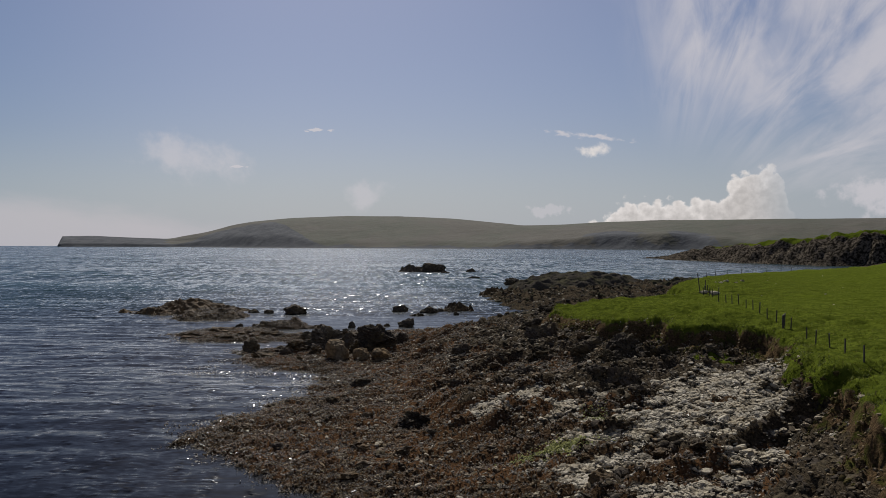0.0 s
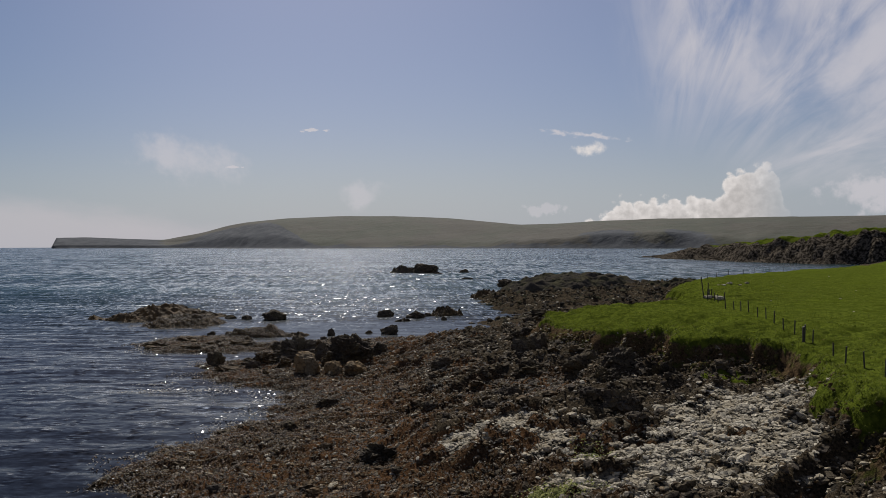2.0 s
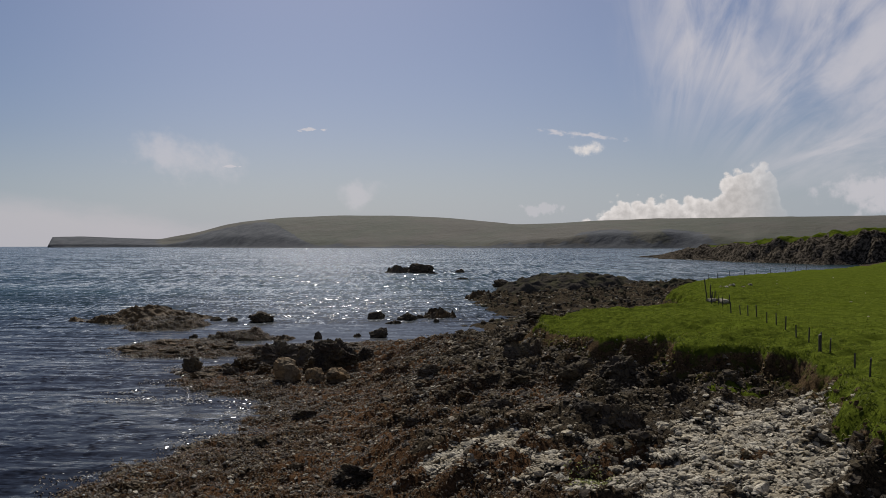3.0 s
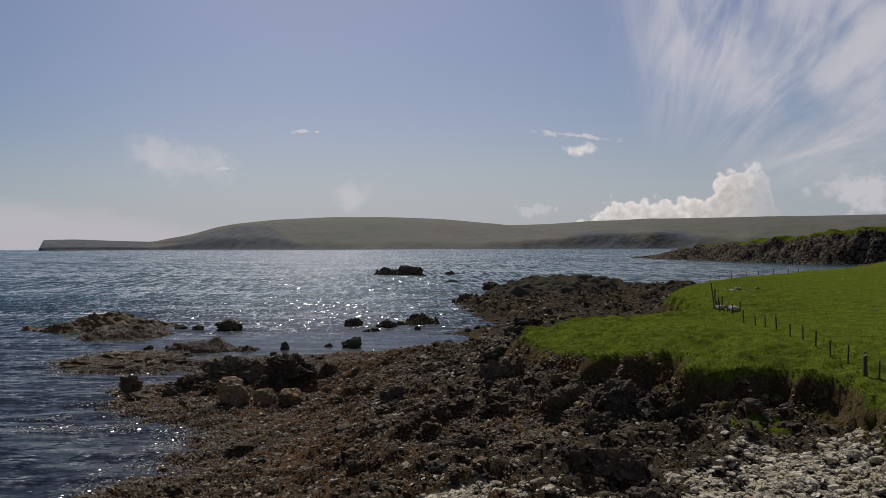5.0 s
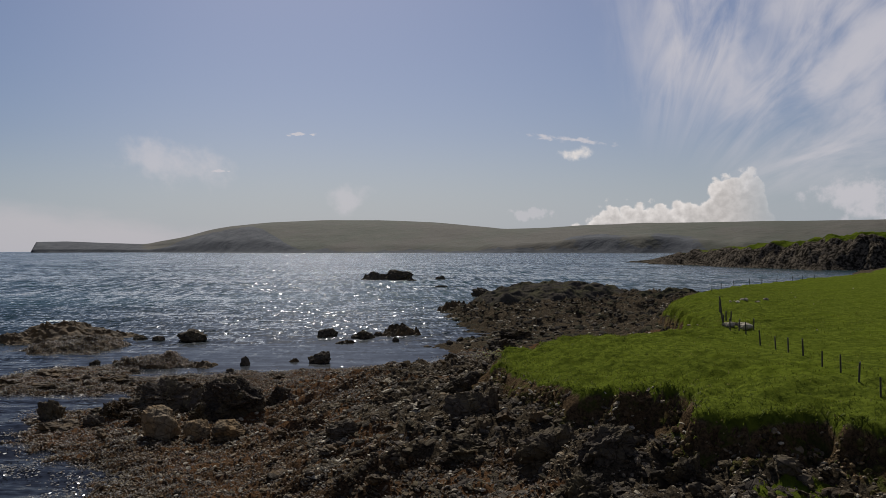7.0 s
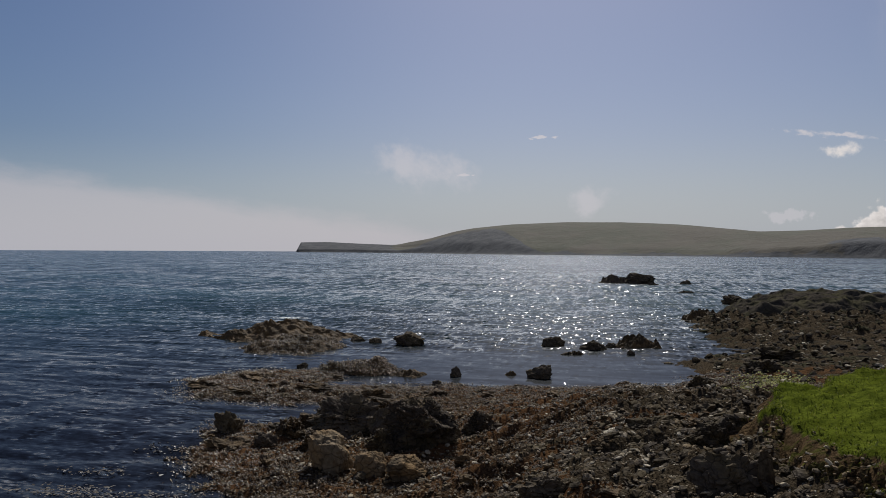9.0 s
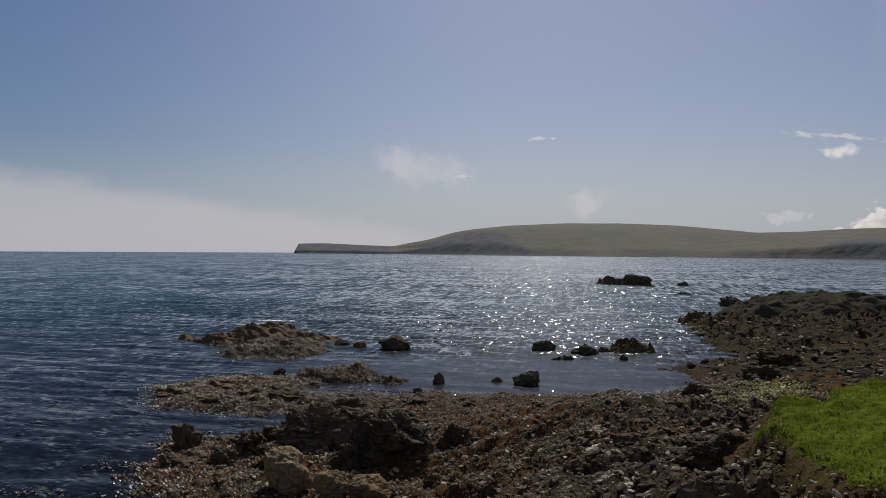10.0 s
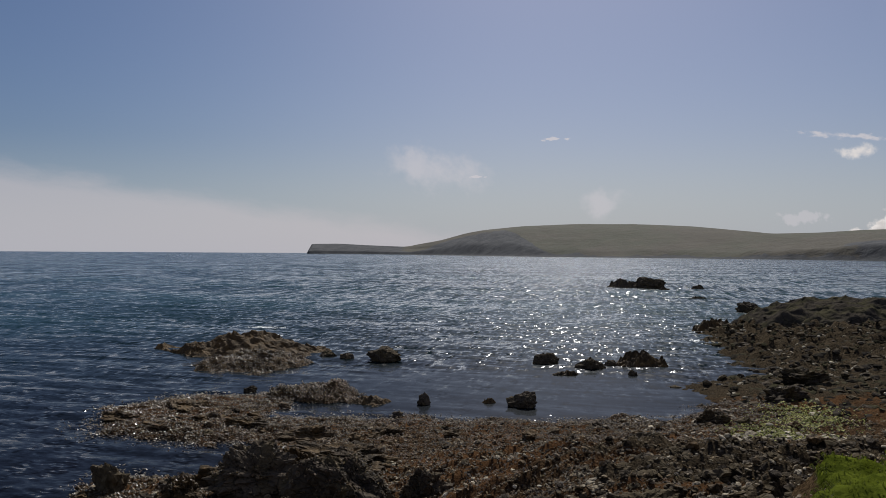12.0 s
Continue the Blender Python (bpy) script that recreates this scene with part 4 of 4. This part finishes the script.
def slabs_of_rock(name, x, y, z, size, mat, label, category, strike=35.0, spread=0.35):
    """Many tilted plates of bedded rock, all dipping much the same way, in one mesh."""
    verts, faces = BALLS[1]
    n, k = len(x), len(verts)
    p = np.sign(verts)[None] * np.abs(verts)[None] ** 0.7 * rng.uniform(0.82, 1.2, (n, k, 1))
    p = p * np.stack([rng.uniform(0.8, 1.6, n), rng.uniform(0.5, 0.9, n), rng.uniform(0.16, 0.42, n)], 1)[:, None, :]
    a, tx, ty = radians(strike) + rng.normal(0, spread, n), rng.normal(0.10, 0.14, n), rng.normal(0.34, 0.16, n)
    p[:, :, 2] += tx[:, None] * p[:, :, 0] + ty[:, None] * p[:, :, 1]
    c, q = np.cos(a)[:, None], np.sin(a)[:, None]
    p = np.stack([c * p[:, :, 0] - q * p[:, :, 1], q * p[:, :, 0] + c * p[:, :, 1], p[:, :, 2]], 2)
    p = p * (size / 2)[:, None, None] + np.stack([x, y, z + size * 0.04], 1)[:, None, :]
    f = faces[None] + (np.arange(n) * k)[:, None, None]
    return tagged(new(name, mesh_from(name, p.reshape(-1, 3), f.reshape(-1, 3), mat, soft=False)), label, category, kind="stuff")


def strips(name, x, y, z, length, width, lean, mat, label, category, droop=0.5, lift=0.0, arch=0.25):
    """Many bent blades or fronds, two faces each, in one mesh."""
    n = len(x)
    a = rng.uniform(0, 2 * math.pi, n)
    ahead = np.stack([np.cos(a), np.sin(a), np.zeros(n)], 1)
    side = np.stack([-np.sin(a), np.cos(a), rng.uniform(-0.4, 0.4, n)], 1) * (width / 2)[:, None]
    base = np.stack([x, y, z + lift], 1)
    up = np.array([0, 0, 1.0])
    middle = base + ahead * (length * lean * 0.45)[:, None] + up * (length * (1 - lean) * 0.6 + length * lean * arch)[:, None]
    tip = base + ahead * (length * lean)[:, None] + up * (length * (1 - lean) + length * lean * 1.2 * arch * (1 - 2 * droop))[:, None]
    p = np.stack([base - side, base + side, middle + side * 0.8, middle - side * 0.8, tip], 1)
    first = (np.arange(n) * 5)[:, None]
    f = np.concatenate([first + np.array([0, 1, 2]), first + np.array([0, 2, 3]), first + np.array([3, 2, 4])])
    return tagged(new(name, mesh_from(name, p.reshape(-1, 3), f, mat, soft=False)), label, category, kind="stuff")


# shingle
x, y, (z, grass, pebbly, weed, bank, coast, field) = spots(60000, 6, 36, 36, 76, lambda h, g, p, w, b, c, f: p)
x2, y2, got = spots(14000, 4, 19, 84, 120, lambda h, g, p, w, b, c, f: p * 0.8)
x, y, z = np.concatenate([x, x2]), np.concatenate([y, y2]), np.concatenate([z, got[0]])
half = rng.uniform(size=len(x)) < 0.5
lumps("shingle", x[half], y[half], z[half], 0.11 + 0.30 * rng.uniform(size=half.sum()) ** 2.2, STONE_PALE, "pale grey angular beach stones under the bank", "stones", 1, 0.55, 0.12, True)
half = ~half
slabs_of_rock("shingle", x[half], y[half], z[half] + 0.03, 0.13 + 0.40 * rng.uniform(size=half.sum()) ** 2.4, STONE_PALE, "flat pale stones tilted over one another under the bank", "stones", 10, 1.2)
x, y, (z, grass, pebbly, weed, bank, coast, field) = spots(15000, 18, 70, 112, 170, lambda h, g, p, w, b, c, f: p * 0.7)
lumps("shingle", x, y, z, 0.3 + 0.6 * rng.uniform(size=len(x)) ** 2, STONE_PALE, "pale stones heaped below the meadow edge", "stones", 1, 0.6, 0.12, True)
# broken rock and loose stones over the shore
x, y, (z, grass, pebbly, weed, bank, coast, field) = spots(62000, -36, 38, 34, 158, lambda h, g, p, w, b, c, f: 0.26 * (c > -1.2) * (1 - g) * (1 - 0.75 * p))
lumps("rubble", x, y, z - 0.05, 0.14 + 0.48 * rng.uniform(size=len(x)) ** 4, STONE_MID, "dark broken shore stones among the weed", "stones", 1, 0.8, 0.12, True)
x, y, (z, grass, pebbly, weed, bank, coast, field) = spots(15000, 20, 105, 155, 320, lambda h, g, p, w, b, c, f: 0.2 * (c > -2) * (1 - g) * smooth(h, 4.2, 2.4))
lumps("rubble", x, y, z - 0.1, 0.5 + 1.5 * rng.uniform(size=len(x)) ** 3, ROCK_DARK, "broken brown rock below the knoll", "stones", 1, 0.55)
x, y, (z, grass, pebbly, weed, bank, coast, field) = spots(19000, 26, 112, 150, 320, lambda h, g, p, w, b, c, f: 0.85 * (c > -1) * (1 - g))
keep = (np.hypot((x - 67) / 23, (y - 260) / 22) > 1)
x, y, z = x[keep], y[keep], z[keep]
slabs_of_rock("broken_rock", x, y, z - 0.1, 0.35 + 1.0 * rng.uniform(size=len(x)) ** 2.4, ROCK_BLACK, "broken bedded rock below the knoll", "rock", 20, 0.6)
x, y, (z, grass, pebbly, weed, bank, coast, field) = spots(52000, -8, 36, 34, 152, lambda h, g, p, w, b, c, f: 0.8 * (c > 3) * (f < -1.5) * (1 - p) * np.where(f > -15, 1.0, 0.06))
slabs_of_rock("rock_slabs", x, y, z - 0.04, 0.14 + 0.58 * rng.uniform(size=len(x)) ** 2.6, ROCK_DARK, "tilted dark slabs of bedded shore rock", "rock", 35, 0.5)
# pale stones, with extra ones as painted specks for glints on wet weed
x, y, (z, grass, pebbly, weed, bank, coast, field) = spots(19000, -20, 34, 42, 128, lambda h, g, p, w, b, c, f: 0.26 * (c > 4) * (1 - g) * (1 - p))
lumps("pale_stones", x, y, z + 0.07, 0.12 + 0.4 * rng.uniform(size=len(x)) ** 3, STONE_PALE, "scattered pale stones and painted glint specks between dark rocks", "stones", 1, 0.6, 0.12, True)
x, y, (z, grass, pebbly, weed, bank, coast, field) = spots(15000, 14, 100, 120, 262, lambda h, g, p, w, b, c, f: 0.32 * (c > 0.5) * (1 - g) * smooth(fbm(0 * h + c * 0.22, f * 0.22, octaves=3, seed=79), -0.25, 0.35))
lumps("pale_stones", x, y, z + 0.05, 0.22 + 0.75 * rng.uniform(size=len(x)) ** 2.5, STONE_PALE, "pale stones strewn on the dark rock below the knoll", "stones", 1, 0.55, 0.2, True)
rock_meshes = []
for k in range(9):
    verts, faces = rock_shape((1.0, 0.8, 0.66), 400 + k, 3, 0.55, 0.55, 0.3, 0.05)
    rock_meshes.append(mesh_from("shore_rock", verts, faces, (ROCK_DARK, ROCK_WEED, ROCK_WEED)[k % 3], soft=False))
x, y, (z, grass, pebbly, weed, bank, coast, field) = spots(3100, -30, 34, 38, 150, lambda h, g, p, w, b, c, f: 0.35 * (c > 0.3) * (f < -2.5) * (1 - 0.97 * p))
for k in range(min(290, len(x))):
    ob = new("shore_rock", rock_meshes[k % 9])
    big = 0.6 + 1.2 * rng.uniform() ** 2
    ob.matrix_world = pose(x[k], y[k], z[k] - 0.08 * big, rng.uniform(-12, 12), rng.uniform(-12, 12), rng.uniform(0, 360)) @ Matrix.Diagonal((big, big * rng.uniform(0.7, 1.2), big * rng.uniform(0.6, 1.1), 1))
    tagged(ob, "dark weed-streaked rock bedded in the shore", "rock", "rocks strewn over the shore")
stone_meshes = []
for k in range(6):
    verts, faces = rock_shape((1.0, 0.75, 0.45), 500 + k, 2, 0.3, 0.9, 0.3, 0.0)
    stone_meshes.append(mesh_from("beach_stone", verts, faces, STONE_PALE, soft=False))
x, y, (z, grass, pebbly, weed, bank, coast, field) = spots(1500, 9, 35, 44, 74, lambda h, g, p, w, b, c, f: p)
for k in range(min(280, len(x))):
    ob = new("beach_stone", stone_meshes[k % 6])
    big = 0.38 + 0.62 * rng.uniform() ** 2.5
    ob.matrix_world = pose(x[k], y[k], z[k] + 0.02, rng.uniform(-20, 20), rng.uniform(-20, 20), rng.uniform(0, 360)) @ Matrix.Scale(big, 4)
    tagged(ob, "pale grey angular stone lying on the shingle", "stone", "large stones on the shingle")
x, y, (z, grass, pebbly, weed, bank, coast, field) = spots(16000, -34, 36, 34, 156, lambda h, g, p, w, b, c, f: 0.20 * (c > -0.5) * (1 - g) * (1 - 0.93 * p))
lumps("weedy_rocks", x, y, z - 0.16, 0.26 + 0.52 * rng.uniform(size=len(x)) ** 2, ROCK_WEED, "weed-covered broken rocks crowding the shore", "rocks", 2, 0.7, 0.1)
x, y, (z, grass, pebbly, weed, bank, coast, field) = spots(110000, 18, 62, 36, 130, lambda h, g, p, w, b, c, f: (f > -2.0) * (f < -0.3) * 0.6 * (1 - 0.9 * g))
lumps("bank_clods", x, y, z - 0.1, 0.14 + 0.42 * rng.uniform(size=len(x)) ** 2.5, BANK_EARTH, "dark peaty clods and roots on the bank face", "earth", 2, 0.9, 0.0)
x, y, (z, grass, pebbly, weed, bank, coast, field) = spots(10000, 18, 62, 36, 130, lambda h, g, p, w, b, c, f: (f > -3.2) * (f < -0.9) * 0.25 * (1 - g))
lumps("bank_stones", x, y, z, 0.12 + 0.4 * rng.uniform(size=len(x)) ** 2.5, STONE_PALE, "pale stones fallen out of the bank", "stones", 1, 0.7, 0.1)
# small stones in the lightened brown, doubling as glints among the weed
x, y, (z, grass, pebbly, weed, bank, coast, field) = spots(74000, -30, 36, 34, 150, lambda h, g, p, w, b, c, f: 0.6 * (c > -0.5) * (1 - g) * (1 - 0.75 * p))
lumps("small_stones", x, y, z, 0.10 + 0.24 * rng.uniform(size=len(x)) ** 2, STONE_MID, "small brown stones between the weed, lightened for wet glints", "stones", 1, 0.8, 0.1, True)
# seaweed fronds
x, y, (z, grass, pebbly, weed, bank, coast, field) = spots(300000, -38, 30, 40, 160, lambda h, g, p, w, b, c, f: w * (c > -2.2) * np.where(c < -0.6, 0.10, 1.0) * (1 - p) * (1 - g) * np.where(c < 6, 1.0, 0.55))
strips("seaweed", x, y, np.maximum(z, 0.02), rng.uniform(0.12, 0.36, len(x)), rng.uniform(0.05, 0.14, len(x)), rng.uniform(0.96, 1.0, len(x)), WEED, "glossy brown seaweed draped over the shore", "seaweed", 0.75, 0.05)
x, y, (z, grass, pebbly, weed, bank, coast, field) = spots(120000, -38, 26, 46, 156, lambda h, g, p, w, b, c, f: (c > -3.2) * (c < 2.2) * np.where(c < 0, 0.34, 0.5))
keep = fbm(x * 0.33, y * 0.33, octaves=3, seed=77) > np.where(coast < -0.4, 0.12, -0.2)
x, y, z = x[keep], y[keep], z[keep]
strips("seaweed", x, y, np.maximum(z, 0.0), rng.uniform(0.12, 0.4, len(x)), rng.uniform(0.05, 0.15, len(x)), rng.uniform(0.97, 1.0, len(x)), WET_WEED, "wet shining seaweed floating at the tide's edge", "seaweed", 0.6, 0.05, 0.08)
for fx, fy, wide, deep, count in ((-19.5, 100.5, 2.2, 0.7, 330), (-13.5, 100.0, 1.2, 1.4, 160), (-8.6, 92.0, 1.0, 3.2, 220), (-21.5, 105, 1.4, 0.6, 90), (-10.5, 82, 1.2, 2.6, 160)):
    x, y = fx + rng.normal(0, wide, count), fy + rng.normal(0, deep, count)
    strips("seaweed", x, y, rng.uniform(-0.02, 0.03, count), rng.uniform(0.15, 0.40, count), rng.uniform(0.08, 0.18, count), rng.uniform(0.985, 1.0, count), WET_WEED, "loose patch of weed floating at the surface", "seaweed", 0.5, 0.05, 0.03)
top = np.concatenate([p for p in REEF if p[0, 1] < 260 and np.ptp(p[:, 0]) > 9 and p[0, 1] < 180])
top = top[top[:, 2] > -0.05]
top = top[rng.randint(0, len(top), 9000)] + rng.normal(size=(9000, 3)) * np.array([0.15, 0.15, 0.0])
strips("seaweed", top[:, 0], top[:, 1], np.maximum(top[:, 2], 0.0), rng.uniform(0.2, 0.5, 9000), rng.uniform(0.06, 0.18, 9000), rng.uniform(0.88, 1.0, 9000), WEED, "brown weed hanging over the skerries", "seaweed", 0.75, 0.05)
crown = np.concatenate(CROWNS)
crown = crown[rng.randint(0, len(crown), 2600)] + rng.normal(size=(2600, 3)) * np.array([0.08, 0.08, 0.0])
strips("seaweed", crown[:, 0], crown[:, 1], crown[:, 2] - 0.04, rng.uniform(0.12, 0.32, 2600), rng.uniform(0.06, 0.16, 2600), rng.uniform(0.88, 1.0, 2600), WEED, "olive-brown weed clinging to the tops of the boulders", "seaweed", 0.9, 0.05)
for ax, ay, wide, deep, count, label in ((11.6, 52.2, 1.4, 0.6, 1500, "yellow-green algae on stones in a damp hollow"), (15.8, 58.2, 0.7, 1.0, 280, "yellow-green algae between shingle and weed"),
                                         (26.6, 141.5, 1.8, 2.6, 900, "yellow-green weed over stones by the cove"), (31.0, 150.5, 1.9, 3.6, 1300, "yellow-green weed over stones by the cove")):
    x, y = ax + rng.normal(0, wide, count), ay + rng.normal(0, deep, count)
    z = lay(x, y)[0]
    strips("green_seaweed", x, y, z, rng.uniform(0.12, 0.3, count) * (1.6 if ay > 120 else 1.0), rng.uniform(0.06, 0.14, count) * (1.6 if ay > 120 else 1.0), rng.uniform(0.93, 1.0, count), ALGAE, label, "seaweed", 0.8, 0.10)
# turf blades, thick along the brink
x, y, (z, grass, pebbly, weed, bank, coast, field) = spots(260000, 20, 90, 40, 190, lambda h, g, p, w, b, c, f: g * (0.22 + 0.78 * np.exp(-np.maximum(f, 0) / 3.5)) * np.exp(-np.maximum(f - 12, 0) / 9))
strips("grass", x, y, z, rng.uniform(0.08, 0.26, len(x)), rng.uniform(0.03, 0.07, len(x)), rng.uniform(0.15, 0.7, len(x)), BLADES, "short green turf, longer along the bank's brink", "grass", 0.6)
x, y, (z, grass, pebbly, weed, bank, coast, field) = spots(60000, 20, 58, 38, 126, lambda h, g, p, w, b, c, f: (f > -0.6) * (f < 0.3) * 0.9 + (f > -1.9) * (f <= -0.6) * (0.12 + 0.85 * g))
strips("grass", x, y, z, rng.uniform(0.25, 0.6, len(x)), rng.uniform(0.03, 0.08, len(x)), rng.uniform(0.5, 1.0, len(x)), BLADES, "rough grass hanging over the eroded bank", "grass", 0.9)


# ---- fence ----
def post_mesh(height, thick, seed):
    rnd = random.Random(seed)
    bm = bmesh.new()
    bmesh.ops.create_cone(bm, cap_ends=True, segments=8, radius1=thick * 0.5, radius2=thick * 0.44, depth=height + 0.3)
    for v in bm.verts:
        v.co.z += (height + 0.3) / 2 - 0.3
        v.co.x += rnd.uniform(-0.008, 0.008)
        v.co.y += rnd.uniform(-0.008, 0.008)
        if v.co.z > 0.5:
            v.co.z += v.co.x * 0.5
    mesh = bpy.data.meshes.new("fence_post")
    bm.to_mesh(mesh)
    bm.free()
    mesh.materials.append(WOOD)
    return mesh


POSTS = [(30.7, 45.8), (31.3, 49.3), (31.6, 52.3), (32.2, 55.6), (33.1, 59.2), (33.9, 62.7), (34.8, 65.8), (36.1, 71.0), (36.6, 73.2), (37.0, 75.6), (37.3, 78.1), (37.8, 80.8), (38.3, 83.4), (39.0, 86.6),
         (39.8, 90.3), (40.2, 93.0), (40.5, 95.4), (41.2, 99.2), (42.5, 104.4), (46.4, 116), (48.0, 120.7), (49.6, 125), (51.4, 129.5), (53, 133.5), (54.6, 137.5),
         (70, 176), (76, 186), (83, 196), (90, 204), (97, 213), (105, 222), (114, 232), (121, 240), (128, 247)]
post_meshes = [post_mesh(h, t, k) for k, (h, t) in enumerate(((1.05, 0.11), (0.98, 0.10), (1.12, 0.12)))]
for k, (x, y) in enumerate(POSTS):
    ob = new("fence_post", post_meshes[k % 3])
    ob.matrix_world = pose(x, y, height_at(x, y), rng.uniform(-4, 4), rng.uniform(-4, 4), rng.uniform(0, 360)) @ Matrix.Scale(1.25 if y > 115 else 1.0, 4)
    tagged(ob, "weathered grey wooden fence post in the turf", "fence post", "posts of the field fence")
strainer = new("strainer_post", post_mesh(1.2, 0.24, 9))
strainer.matrix_world = pose(35.9, 72.0, height_at(35.9, 72.0))
tagged(strainer, "thick dark wooden strainer post among thinner ones", "fence post")


# ---- small things on the turf and in the water ----
def field_stone(x, y, size, k, label, group):
    ob = new("field_stone", stone_meshes[k % 6])
    ob.matrix_world = pose(x, y, height_at(x, y) - 0.04 * size, rng.uniform(-15, 15), rng.uniform(-15, 15), rng.uniform(0, 360)) @ Matrix.Diagonal((size, size, size * 1.3, 1))
    tagged(ob, label, "stone", group)


for k in range(15):
    field_stone(44.4 + rng.uniform(-1.1, 1.1), 109.8 + rng.uniform(-1.3, 1.3), rng.uniform(0.5, 1.1), k, "whitish stone in a heap beside the fence", "stones heaped by the fence")
for k in range(9):
    field_stone(62 + rng.uniform(-3.5, 4), 146 + rng.uniform(-2, 2), rng.uniform(0.35, 0.9), k, "grey stone lying in the pasture", "stones in the pasture")
for k in range(26):
    x, y = rng.uniform(42, 110), rng.uniform(62, 190)
    if x > 40 + (y - 90) * 0.42:
        field_stone(x, y, rng.uniform(0.15, 0.4), k, "small pale stone in the short turf", "stones in the pasture")


for k, (px, py, lean) in enumerate(((42.4, 107.2, -3), (43.1, 107.0, 4), (44.2, 106.6, -5))):
    ob = new("fence_post", post_meshes[k])
    ob.matrix_world = pose(px, py, height_at(px, py), 2, lean, 30 * k)
    tagged(ob, "weathered fence post beside the stone heap", "fence post", "posts of the field fence")
pole = new("leaning_pole", post_mesh(2.7, 0.14, 17))
pole.matrix_world = pose(43.1, 110.2, height_at(43.1, 110.2), 4, -9, 0)
tagged(pole, "tall dark wooden pole leaning at the fence corner", "pole")

FOAMS = [(-15.6, 70.2, 1.7, 1.1), (-15.0, 72.3, 1.4, 1.3), (-14.2, 74.3, 1.5, 1.0), (29.5, 241, 5, 4), (27.5, 224, 3, 6), (-57, 228, 9, 3.5), (-50, 214, 9, 4), (-36, 204, 5, 2.5), (46, 452, 8, 5), (34, 372, 12, 4), (47, 296, 6, 3), (262, 838, 9, 5), (270, 772, 6, 9), (268, 705, 5, 8), (278, 640, 5, 8)]
for k, (x, y, w, d) in enumerate(FOAMS):
    n = 28
    u, v = np.meshgrid(np.linspace(-1, 1, n), np.linspace(-1, 1, n))
    px, py = u * w / 2 * (1 + 0.2 * fbm(v * 2 + k, u, octaves=2, seed=k)), v * d / 2 * (1 + 0.2 * fbm(u * 2, v + k, octaves=2, seed=k + 9))
    pz = 0.05 - 0.3 * smooth(np.hypot(u, v) + 0.4 * fbm(u * 2.5 + k, v * 2.5, octaves=3, seed=k + 3), 0.55, 1.0)
    ob = new("sea_foam", mesh_from("sea_foam", np.stack([px, py, pz], -1).reshape(-1, 3), grid_faces(n, n), FOAM))
    ob.matrix_world = pose(x, y, 0)
    tagged(ob, "white foam where the swell breaks on rock", "foam", kind="stuff")

stone = new("beach_stone", stone_meshes[2])
stone.matrix_world = pose(-7.5, 90.4, -0.05) @ Matrix.Diagonal((1.5, 0.9, 0.6, 1))
tagged(stone, "bleached flat stone awash at the water's edge", "stone")
